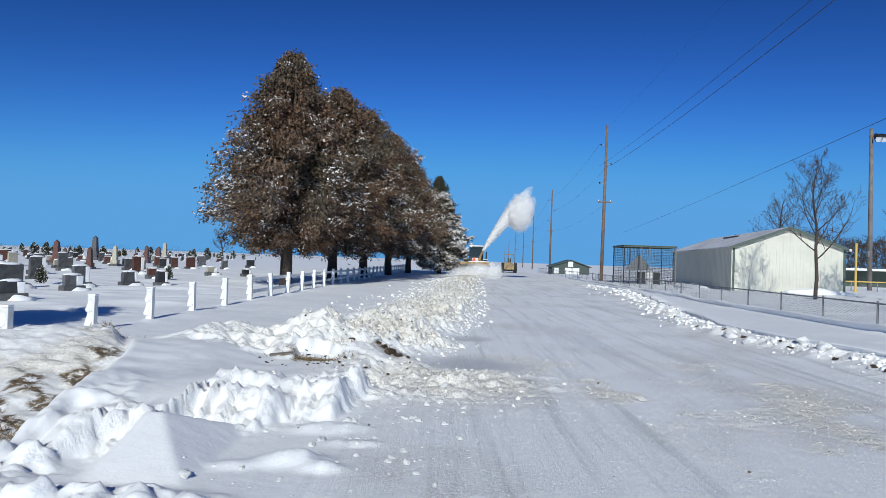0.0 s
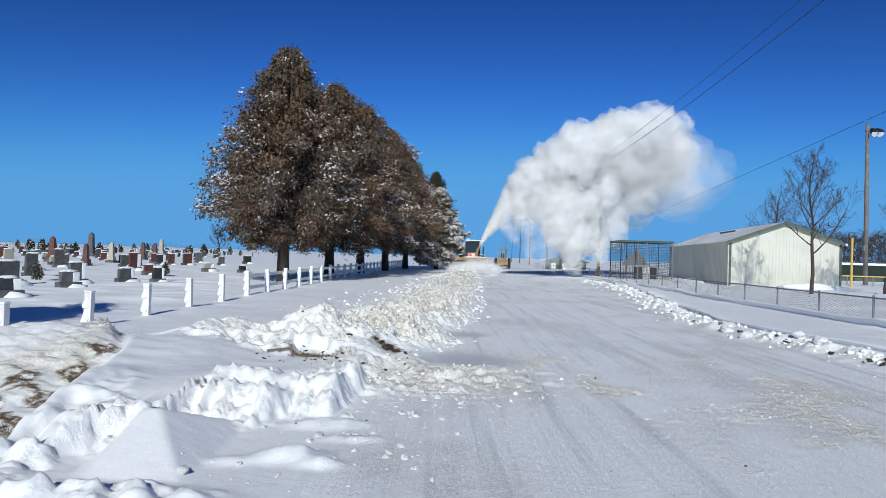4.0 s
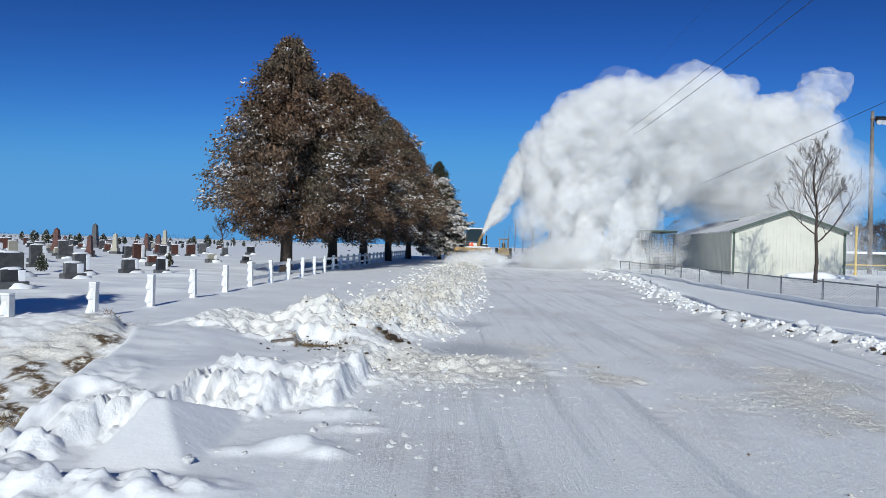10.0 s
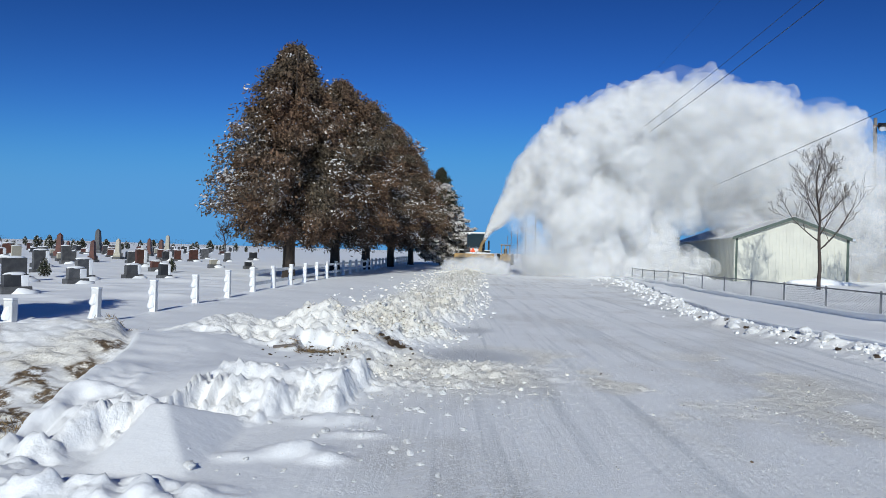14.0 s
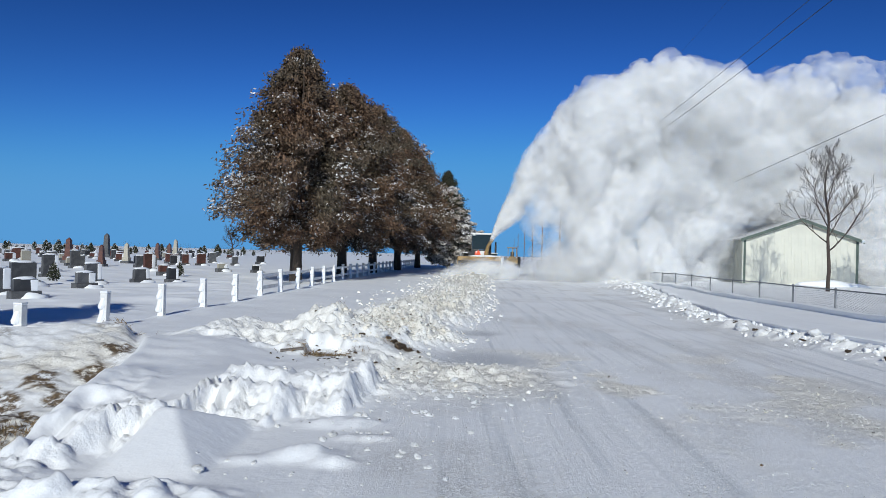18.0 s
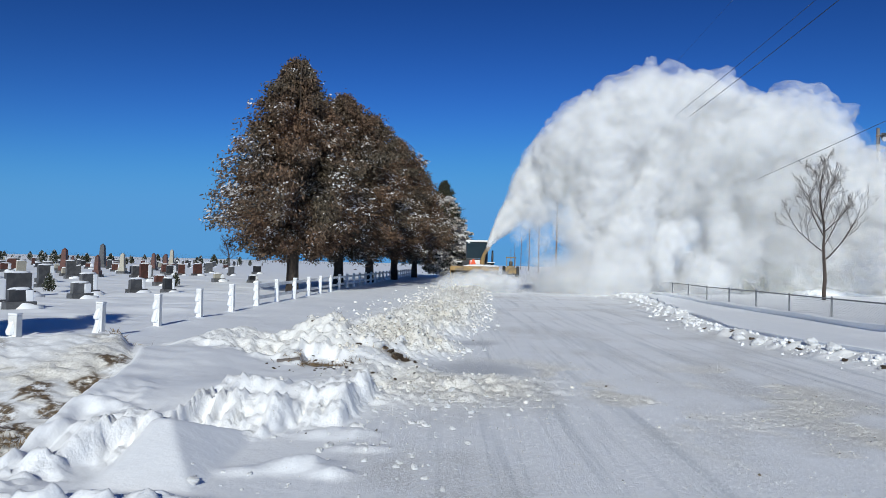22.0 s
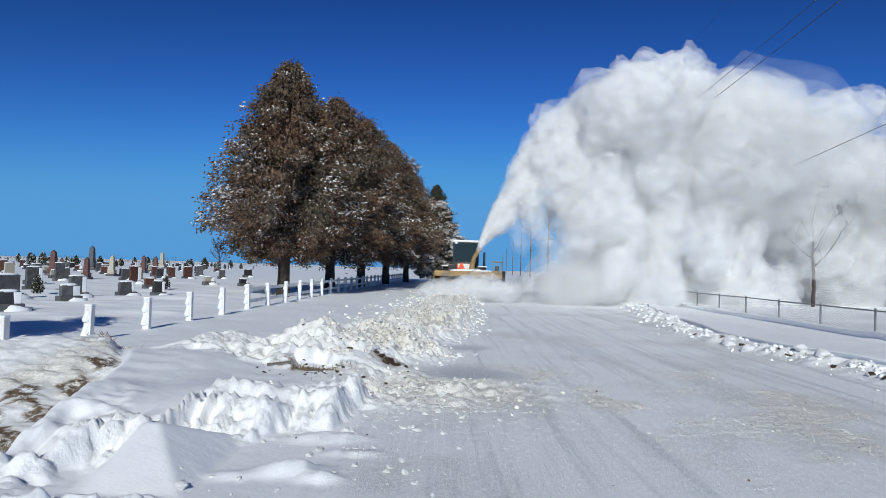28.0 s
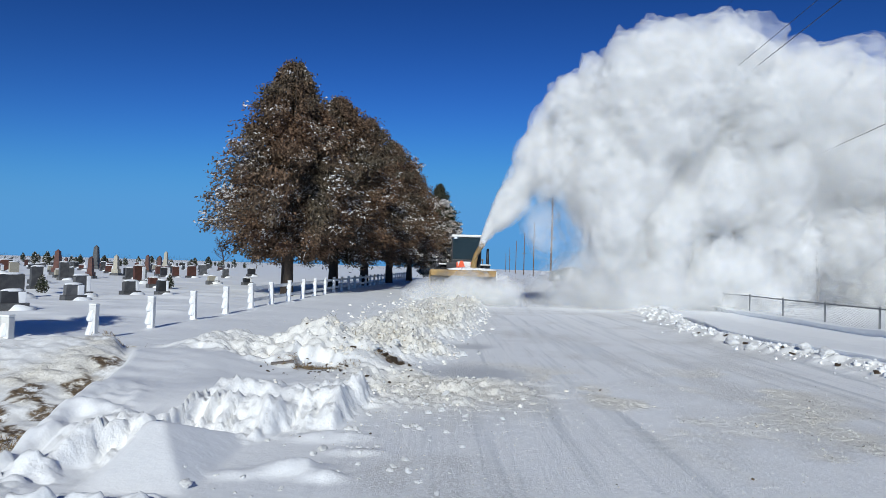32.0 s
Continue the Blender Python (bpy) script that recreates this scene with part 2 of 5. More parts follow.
def clod_x(y):
    """The line of broken clods at the road's edge."""
    return np.interp(y, [-20, 10.7, 13.3, 16.5, 24, 38, 88], [7.4, 7.2, 7.0, 6.6, 7.9, 10.4, 12.9])


def bank_x(y):
    """The foot of the ploughed bank beside the road, on its left."""
    return np.interp(y, [-20, 3, 6, 8.6, 9.6, 10.4, 11.6, 12.3, 13.6, 15, 17.5, 20, 30, 64, 110], [-0.9, -0.9, -0.9, -0.4, -0.5, -0.3, 0.45, 0.5, 0.2, 0.7, 1.15, 1.4, 2.1, 4.2, 7.5])


def chain_x(y):
    return 11.6 + 0.043 * y


def left_fence_x(y):
    return -6.55 + 0.03 * y


def ground_height(x, y):
    """Height, and the masks for packed road, bare soil and rough dirty snow."""
    x, y = np.asarray(x, float), np.asarray(y, float)
    near = 1 - sstep(30, 70, np.hypot(x, y))
    z = 0.05 * fbm(x / 3.1, y / 3.1, 3, 3) * near
    wx, bx = windrow_x(y), bank_x(y)
    road = sstep(-0.3, 0.5, x - bx) * (1 - sstep(-0.5, 0.3, x - clod_x(y)))
    wander = 0.10 * fbm(y / 7, y * 0, 2, 15)
    for x0, slope, w, y0, y1 in ((0.93, 0.0915, 0.15, 8.0, 62), (1.28, 0.111, 0.14, 8.0, 62), (2.05, 0.105, 0.15, 6, 60), (2.7, 0.105, 0.22, 4, 40), (1.75, 0.10, 0.10, 4, 40), (3.6, 0.12, 0.3, 4, 40), (4.7, 0.13, 0.2, 6, 50)):
        band = np.exp(-((x - x0 - slope * (y - 10.6) - wander) / w) ** 2) * sstep(y0, y0 + 4, y) * (1 - sstep(y1, y1 + 20, y))
        road = road * (1 - 0.95 * band * (0.6 + 0.8 * vnoise(x / 0.25, y / 0.7, 16)))
    rough = np.zeros_like(z)
    soil = np.zeros_like(z)
    # packed road with ruts along it
    along = (x - 0.075 * y)
    z = z * (1 - 0.7 * road) + road * near * (0.012 * fbm(along / 0.35, y / 5, 3, 11) + 0.010 * fbm(x / 0.12, y / 0.12, 3, 12))
    # wheel tread close by
    for tx, slope in ((-0.12, 0.05), (0.34, 0.08), (0.72, 0.10), (1.55, 0.16)):
        u = x - tx - slope * (y - 5)
        w = sstep(0.13, 0.07, np.abs(u)) * (1 - sstep(7.0, 10.0, y)) * near * (0.55 + 0.9 * np.clip(vnoise(x / 0.5, y / 0.9, 17) + 0.3, 0, 1))
        bar = sstep(-0.2, 0.6, np.sin(y * 52 + np.abs(u) * 60))
        bar = bar * (0.3 + 1.2 * np.clip(vnoise(x / 0.07, y / 0.07, 18) + 0.4, 0, 1))
        z += w * (0.011 * bar - 0.008)
        road = road * (1 - 0.85 * np.clip(w, 0, 1) * bar)
    # windrow on the right: lumps, a sharp crest and lower snow beyond it
    cx = clod_x(y)
    lump = 0.4 + 1.5 * np.clip(fbm(x / 0.5, y / 0.6, 4, 21, 0.6) + 0.15, 0, 1)
    w = np.exp(-((x - cx - 0.1) / np.interp(y, [8, 20, 40], [0.40, 0.60, 1.0])) ** 2)
    z += w * (0.07 + 0.15 * lump * near) * (1 - 0.4 * sstep(30, 60, y))
    rough = np.maximum(rough, w * 0.35)
    w_row = w
    fx = chain_x(y)
    z += 0.13 * fbm(x / 2.6, y / 1.5, 4, 35, 0.55) * sstep(0.5, 2.0, x - wx) * (1 - sstep(60, 110, y))
    z += 0.10 * sstep(0.2, 3.0, x - fx) * (1 - sstep(90, 150, y))
    # left: the verge rises from the road to the fence
    left = sstep(0.0, 5.0, bx - x)
    z += left * (0.10 + 0.05 * fbm(x / 2, y / 2, 3, 41)) * sstep(2, 6, y) * (1 - sstep(80, 140, y))
    z += 0.11 * fbm(x / 3.4, y / 1.0, 3, 45, 0.55) * sstep(0.4, 2.0, left_fence_x(y) - x) * (1 - sstep(70, 130, y)) * sstep(10, 14, y)
    # ploughed bank beside the road
    d = bx - x
    prof = sstep(-0.1, 0.8, d) * (1 - sstep(1.4, 4.0, d)) * sstep(9.5, 11.5, y) * (1 - sstep(60, 100, y))
    high = np.interp(y, [9, 12, 16, 24, 32, 64], [0.20, 0.25, 0.28, 0.28, 0.26, 0.22])
    z += prof * (0.85 * high + 0.30 * high / 0.3 * fbm(x / 0.5, y / 0.7, 3, 51, 0.6) + 0.26 * high / 0.3 * np.abs(fbm(x / 0.17, y / 0.22, 3, 52, 0.7)))
    rough = np.maximum(rough, prof)
    # debris fan that spreads on to the road
    fan = blob(x, y, 0.0, 8.7, 1.4, 1.3, 20, 3)
    z += fan * (0.05 + 0.16 * np.clip(fbm(x / 0.3, y / 0.3, 4, 61, 0.6), -0.1, 1))
    rough = np.maximum(rough, fan * 0.9)
    crunch = (0.5 - np.abs(fbm(x / 0.42, y / 0.42, 4, 70, 0.6))) * 2
    # torn bank with grass in its face
    m3 = blob(x, y, -2.4, 10.6, 1.9, 1.25, -8, 4) * sstep(-0.10, 0.22, (y - 9.35) + 0.1 * (x + 1.5) + 1.1 * fbm(x / 0.6, y / 0.7, 3, 71, 0.6))
    z += m3 * (0.25 + 0.34 * fbm(x / 0.9, y / 1.6, 2, 73) + 0.22 * fbm(x / 0.6, y / 0.6, 4, 72, 0.6) + 0.10 * crunch)
    # old snowpack on the verge, cut off towards the road in a fluted scarp
    lip = np.interp(y, [3, 4, 5, 6, 7.2, 8.2, 9.3, 10.3, 12], [-2.85, -2.95, -3.12, -3.32, -3.6, -3.85, -4.2, -4.75, -6.2]) + 0.05 * fbm(y / 0.9, y * 0, 2, 100)
    d = lip - x
    front = np.interp(x, [-6, -3.4, -2.9, -2.6, -2.34, -2.26, -2.0, -1.64, -1.5, -1.08, -0.85, -0.6], [3.9, 4.0, 4.3, 4.95, 5.15, 6.1, 6.0, 5.85, 6.2, 6.4, 7.3, 8.4])
    flute = 0.48 * np.abs(fbm(x / 0.10, y / 1.9, 3, 81, 0.65)) + 0.50 * fbm(x / 0.45, y / 1.2, 3, 84, 0.6)
    steep = np.interp(x, [-2.95, -2.7, -2.5, -2.1], [1.2, 0.32, 0.30, 0.70])
    edge = (y - front - flute) / steep
    m2 = sstep(-0.05, 1.0, edge) * (1 - sstep(-1.05, -0.65, x + 0.25 * fbm(y / 0.4, x / 0.4, 2, 82)))
    thick = 0.25 - 0.13 * sstep(6.9, 8.8, y) * sstep(-3.3, -2.4, x) + 0.10 * fbm(x / 1.1, y / 1.1, 3, 83)
    thick = thick + 0.10 * np.exp(-((edge - 1.2) / 1.1) ** 2) * fbm(x / 0.28, y / 0.35, 3, 85, 0.6)
    pack = m2 * thick * (1 - 0.75 * sstep(9.0, 11.5, y)) * (1 - sstep(-0.02, 0.22, d)) * (1 - m3)
    z += pack
    torn = sstep(-0.3, 0.3, edge) * (1 - sstep(1.0, 2.4, edge)) * (1 - sstep(-0.9, -0.6, x)) * sstep(-2.95, -2.72, x)
    z += torn * (0.09 * crunch - 0.10 * np.abs(fbm(x / 0.16, y / 0.26, 4, 86, 0.65)) + 0.01)
    rough = np.maximum(rough, 0.45 * np.maximum(0.4 * torn, m3))
    # wedge-shaped drift with a sharp ridge
    face, flank = (y - 4.45) * 0.34, 0.29 - 0.58 * (x + 2.18)
    wedge = np.clip(np.minimum(np.minimum(face, flank), 0.29 - 0.42 * (y - 5.38)), 0, 0.30) * sstep(-2.55, -2.30, x)
    z = np.maximum(z, wedge * 0.97 + 0.01)
    # low lumps in front of the scarp, and blocks in the near corner
    m0 = blob(x, y, -2.35, 4.05, 1.0, 0.30, 4, 4) + blob(x, y, -3.05, 4.55, 0.45, 0.35, 20, 3)
    z += m0 * (0.02 + 0.16 * np.abs(fbm(x / 0.30, y / 0.25, 4, 95, 0.6)) + 0.05 * crunch)
    for bx0, by0, rx, ry, up in ((-1.08, 5.12, 0.26, 0.15, 0.075), (-0.84, 4.95, 0.16, 0.10, 0.05), (-1.45, 4.98, 0.22, 0.12, 0.03), (-0.95, 6.1, 0.30, 0.16, 0.06), (-0.70, 5.65, 0.22, 0.10, 0.04)):
        z += up * blob(x, y, bx0, by0, rx, ry, 8, 3) * (1 + 0.8 * fbm(x / 0.15, y / 0.15, 3, 96))
    # beyond the lip a ditch, and the dirty wind-scoured face of its far side
    top = 9.2 + np.clip((x + 6.1) * 0.6, -3, 1.0) + 0.3 * fbm(x / 1.1, y * 0, 3, 104)
    wall = np.where(y < top, np.maximum(0.29 - 0.24 * (top - y), -0.35), 0.29 * (1 - sstep(0.3, 2.6, y - top)))
    within = sstep(0.03, 0.40, d) * sstep(2.0, 3.5, y) * (1 - 0.8 * sstep(9, 14, -x)) * (1 - sstep(11.5, 13, y))
    z += within * (wall + 0.07 * fbm(x / 0.7, y / 0.6, 4, 102, 0.6) + 0.03 * crunch)
    shown = 1 - sstep(-0.1, 0.4, y - top)
    rough = np.maximum(rough, within * 0.75 * sstep(-0.15, 0.25, fbm(x / 0.8, y / 0.5, 3, 106)) * shown)
    stain = fbm(x / 0.45, y / 0.35, 4, 103, 0.6)
    place = blob(x, y, -4.75, 7.5, 0.75, 0.95, 0, 3) + 0.9 * blob(x, y, -4.55, 9.25, 0.28, 0.35, 0, 3) + 0.7 * blob(x, y, -4.75, 8.5, 0.25, 0.2) + 0.8 * blob(x, y, -4.3, 6.6, 0.5, 0.6)
    soil = np.maximum(soil, within * shown * np.clip(1.5 * place * sstep(-0.12, 0.10, stain) + 0.16 + 0.45 * sstep(0.06, 0.22, stain), 0, 1.2))
    soil = np.maximum(soil, blob(x, y, -0.72, 10.05, 0.24, 0.13, -10) * 1.3 + blob(x, y, -1.75, 9.35, 0.42, 0.14, -8) * 1.2)
    grit = np.exp(-((x - 1.3 + 0.44 * (y - 10.3) - 0.5 * fbm(y / 1.5, x * 0, 2, 121)) / 0.75) ** 2) * sstep(4.0, 5.5, y) * (1 - sstep(10.5, 12, y))
    grit = np.maximum(grit, np.exp(-((x - 4.2 - 0.1 * (y - 8)) / 1.0) ** 2) * sstep(4, 6, y) * (1 - sstep(9, 13, y)))
    rough = np.maximum(rough, 0.8 * grit * sstep(-0.12, 0.25, fbm(x / 0.7, y / 0.9, 3, 122)))
    ice = np.maximum(blob(x, y, 0.55, 10.2, 0.80, 0.85, -25, 4), 0.8 * blob(x, y, 0.62, 13.6, 0.50, 0.45, 0, 4))
    z = z * (1 - 0.8 * ice) - 0.02 * ice
    rough = rough * (1 - ice)
    z += near * (0.004 + 0.05 * rough) * fbm(x / 0.13, y / 0.13, 3, 111, 0.6) * (1 - 0.6 * road)
    # broken blocks where the snow has been torn up
    wob = 0.05 * fbm(x / 0.2, y / 0.2, 2, 141)
    chunk = hash2(np.floor((x + wob) / 0.12), np.floor((y - wob) / 0.10), 7) + 0.6 * hash2(np.floor((x - wob) / 0.055), np.floor((y + wob) / 0.055), 8) - 0.8
    z += near * 0.05 * chunk * np.clip(0.4 * m3 + 0.45 * torn + 0.7 * prof + 0.35 * fan + 0.5 * m0, 0, 1)
    broken = np.clip(torn + 0.9 * m3 + prof + 0.8 * m0 + 0.7 * fan + 0.8 * w_row, 0, 1) * (1 - ice)
    return z, road, soil, rough, ice, broken


def height(x, y):
    return float(ground_height(np.array([x]), np.array([y]))[0][0])


def ground_material():
    m = bpy.data.materials.new("snow_ground")
    m.use_nodes = True
    nt = m.node_tree
    b = nt.nodes["Principled BSDF"]
    co = nt.nodes.new("ShaderNodeTexCoord")
    at = nt.nodes.new("ShaderNodeAttribute")
    at.attribute_name = "cover"
    sep = nt.nodes.new("ShaderNodeSeparateColor")
    nt.links.new(at.outputs["Color"], sep.inputs[0])

    def nz(scale, detail=5, vec=None, lo=0.4, hi=0.6, rough=0.55):
        n = nt.nodes.new("ShaderNodeTexNoise")
        n.inputs["Scale"].default_value, n.inputs["Detail"].default_value, n.inputs["Roughness"].default_value = scale, detail, rough
        nt.links.new(vec or co.outputs["Object"], n.inputs["Vector"])
        r = nt.nodes.new("ShaderNodeMapRange")
        r.inputs[1].default_value, r.inputs[2].default_value = lo, hi
        nt.links.new(n.outputs[0], r.inputs[0])
        return r.outputs[0], n.outputs[0]

    def mul(a, c):
        n = nt.nodes.new("ShaderNodeMath")
        n.operation = "MULTIPLY"
        for s, v in zip(n.inputs, (a, c)):
            if isinstance(v, float):
                s.default_value = v
            else:
                nt.links.new(v, s)
        return n.outputs[0]

    def mix(f, a, c):
        n = nt.nodes.new("ShaderNodeMix")
        n.data_type = "RGBA"
        nt.links.new(f, n.inputs[0])
        for s, v in ((n.inputs[6], a), (n.inputs[7], c)):
            if isinstance(v, tuple):
                s.default_value = (*v, 1)
            else:
                nt.links.new(v, s)
        return n.outputs[2]

    mp = nt.nodes.new("ShaderNodeMapping")
    mp.inputs["Rotation"].default_value = (0, 0, radians(4.3))
    mp.inputs["Scale"].default_value = (2.2, 0.07, 1.0)
    nt.links.new(co.outputs["Object"], mp.inputs["Vector"])
    streak, streak_raw = nz(1.7, 7, mp.outputs[0], 0.37, 0.50, 0.62)
    fine, fine_raw = nz(28, 5, None, 0.35, 0.7)
    broad, _ = nz(0.45, 4, None, 0.35, 0.65)
    grit, grit_raw = nz(14, 6, None, 0.60, 0.70, 0.7)
    snow = mix(broad, (0.90, 0.91, 0.92), (0.94, 0.945, 0.95))
    packed = mix(streak, (0.66, 0.68, 0.70), (0.985, 0.985, 0.985))
    packed = mix(mul(fine, 0.25), packed, (0.88, 0.89, 0.90))
    packed = mix(mul(grit, 0.28), packed, (0.34, 0.32, 0.29))
    gritty, _ = nz(0.35, 3, None, 0.47, 0.62)
    speck, speck_raw = nz(48, 4, None, 0.44, 0.60, 0.65)
    sandy = mix(speck, (0.58, 0.56, 0.53), (0.95, 0.95, 0.94))
    packed = mix(mul(speck, 0.4), packed, (0.96, 0.96, 0.96))
    packed = mix(mul(gritty, 0.75), packed, sandy)
    col = mix(sep.outputs[0], snow, packed)
    dirty = mix(broad, (0.82, 0.765, 0.645), (0.92, 0.89, 0.82))
    dirty = mix(mul(grit, 0.55), dirty, (0.30, 0.24, 0.17))
    crumb, _ = nz(22, 5, None, 0.57, 0.64, 0.7)
    dirty = mix(mul(crumb, 0.6), dirty, (0.34, 0.28, 0.20))
    col = mix(mul(sep.outputs[2], 0.9), col, dirty)
    soil = mix(fine, (0.06, 0.04, 0.026), (0.24, 0.17, 0.10))
    torn, _ = nz(9, 6, None, 0.38, 0.52, 0.7)
    col = mix(mul(sep.outputs[1], torn), col, soil)
    col = mix(at.outputs["Alpha"], col, (0.60, 0.61, 0.63))
    nt.links.new(col, b.inputs["Base Color"])
    b.inputs["Roughness"].default_value = 0.65
    n1 = nt.nodes.new("ShaderNodeBump")
    n1.inputs["Strength"].default_value, n1.inputs["Distance"].default_value = 0.07, 0.03
    nt.links.new(fine_raw, n1.inputs["Height"])
    crust, crust_raw = nz(7, 6, None, 0.3, 0.7, 0.65)
    n3 = nt.nodes.new("ShaderNodeBump")
    n3.inputs["Distance"].default_value = 0.10
    inv = nt.nodes.new("ShaderNodeMapRange")
    inv.inputs[3].default_value, inv.inputs[4].default_value = 0.10, 0.6
    nt.links.new(sep.outputs[2], inv.inputs[0])
    nt.links.new(inv.outputs[0], n3.inputs["Strength"])
    nt.links.new(crust_raw, n3.inputs["Height"])
    nt.links.new(n1.outputs[0], n3.inputs["Normal"])
    n2 = nt.nodes.new("ShaderNodeBump")
    n2.inputs["Distance"].default_value = 0.05
    nt.links.new(mul(sep.outputs[0], 0.4), n2.inputs["Strength"])
    nt.links.new(streak_raw, n2.inputs["Height"])
    nt.links.new(n3.outputs[0], n2.inputs["Normal"])
    n4 = nt.nodes.new("ShaderNodeBump")
    n4.inputs["Distance"].default_value = 0.03
    nt.links.new(mul(sep.outputs[0], 0.55), n4.inputs["Strength"])
    lumps, lumps_raw = nz(50, 5, None, 0.3, 0.7, 0.7)
    nt.links.new(lumps_raw, n4.inputs["Height"])
    nt.links.new(n2.outputs[0], n4.inputs["Normal"])
    # crumbling relief where the snow has been torn up
    bk = nt.nodes.new("ShaderNodeAttribute")
    bk.attribute_name = "broken"
    n5 = nt.nodes.new("ShaderNodeBump")
    n5.inputs["Distance"].default_value = 0.03
    nt.links.new(mul(bk.outputs["Fac"], 0.45), n5.inputs["Strength"])
    crumbly, crumbly_raw = nz(20, 6, None, 0.3, 0.7, 0.65)
    nt.links.new(crumbly_raw, n5.inputs["Height"])
    nt.links.new(n4.outputs[0], n5.inputs["Normal"])
    nt.links.new(n5.outputs[0], b.inputs["Normal"])
    return m


def build_ground():
    def spread(start, step, stop, growth):
        out, p, s = [], start, step
        while p < stop:
            out.append(p)
            p, s = p + s, s * growth
        return out
    xs = [-v for v in spread(7.0, 0.06, 4000, 1.055)][::-1] + list(np.arange(-6.95, -4.6, 0.05)) + list(np.arange(-4.58, 1.3, 0.03)) + list(np.arange(1.33, 2.6, 0.045)) + list(np.arange(2.65, 9.5, 0.08)) + spread(9.5, 0.06, 4000, 1.05)
    ys = [-v for v in spread(-3.0, 0.05, 4000, 1.25)][::-1] + list(np.arange(3.03, 12.5, 0.03)) + spread(12.5, 0.035, 55, 1.009) + spread(55.3, 0.45, 4500, 1.06)
    gx, gy = np.meshgrid(np.array(xs), np.array(ys))
    z, road, soil, rough, ice, broken = ground_height(gx, gy)
    verts = np.stack([gx, gy, z], -1).reshape(-1, 3)
    ny, nx = gx.shape
    i = (np.arange(ny - 1)[:, None] * nx + np.arange(nx - 1)[None, :]).ravel()
    ob = raw("ground", verts, np.stack([i, i + 1, i + nx + 1, i + nx], -1), ground_material(), smooth=True)
    at = ob.data.color_attributes.new("cover", "FLOAT_COLOR", "POINT")
    at.data.foreach_set("color", np.stack([road, np.clip(soil, 0, 1), rough, ice], -1).astype(np.float32).ravel())
    at = ob.data.attributes.new("broken", "FLOAT", "POINT")
    at.data.foreach_set("value", broken.astype(np.float32).ravel())
    tagged(ob, "snow-covered ground with packed icy road and drifts", "ground", kind="structure")


build_ground()


def snow_ledge(name, line, rise, y0, y1, seed, label, under):
    """Wind-packed snow with a clean upright edge towards the road."""
    ys = np.arange(y0, y1, 0.12)
    e = line(ys) + 0.06 * fbm(ys / 1.7, ys * 0, 2, seed)
    high = rise * (0.8 + 0.5 * fbm(ys / 2.3, ys * 0, 2, seed + 3)) * sstep(y0, y0 + 2.5, ys) * (1 - sstep(y1 - 8, y1, ys))
    rows = []
    for off, k, dip in ((0.0, 0.0, 0.06), (under, 0.0, 0.01), (under * 0.85, 0.35, 0.0), (0.0, 0.85, 0.0), (0.012, 1.0, 0.0), (0.3, 0.97, 0.0), (0.9, 0.75, 0.0), (1.8, 0.3, 0.0), (2.8, 0.0, 0.05)):
        px = e + off
        base = ground_height(px if off > 0.6 else e, ys)[0]
        rows.append(np.stack([px, ys, base + high * k - dip], -1))
    v = np.stack(rows, 1)
    n, m = v.shape[:2]
    i = (np.arange(n - 1)[:, None] * m + np.arange(m - 1)[None, :]).ravel()
    tagged(raw(name, v.reshape(-1, 3), np.stack([i, i + 1, i + m + 1, i + m], -1), SNOW), label, "snow drift", kind="structure")


snow_ledge("snow_ledge", lambda y: windrow_x(y) + 0.12, 0.12, 7.0, 60.0, 33, "low wind-packed snow ledge beside the packed road", 0.10)
snow_ledge("fence_drift", lambda y: chain_x(y) - 0.5 + 0.4 * fbm(y / 5, y * 0, 2, 34), 0.22, 9.0, 75.0, 38, "snow drift with a steep edge along the wire fence", 0.09)


# ---- trees ----
def unit(rng, n):
    d = rng.normal(size=(n, 3))
    return d / np.linalg.norm(d, axis=1)[:, None]


def blades(rng, centres, direction, length, width, droop=0.0):
    """Thin two-faced leaf blades at the centres, roughly along a direction."""
    n = len(centres)
    d = direction + unit(rng, n) * 0.7
    d[:, 2] -= droop
    d /= np.linalg.norm(d, axis=1)[:, None]
    s = np.cross(d, unit(rng, n))
    s /= np.linalg.norm(s, axis=1)[:, None] + 1e-9
    l = (length * rng.uniform(0.6, 1.4, n))[:, None]
    w = (width * rng.uniform(0.6, 1.4, n))[:, None]
    a, b = centres - d * l / 2, centres + d * l / 2
    v = np.stack([a, centres + s * w, b, centres - s * w], 1).reshape(-1, 3)
    return v, np.arange(4 * n).reshape(-1, 4)


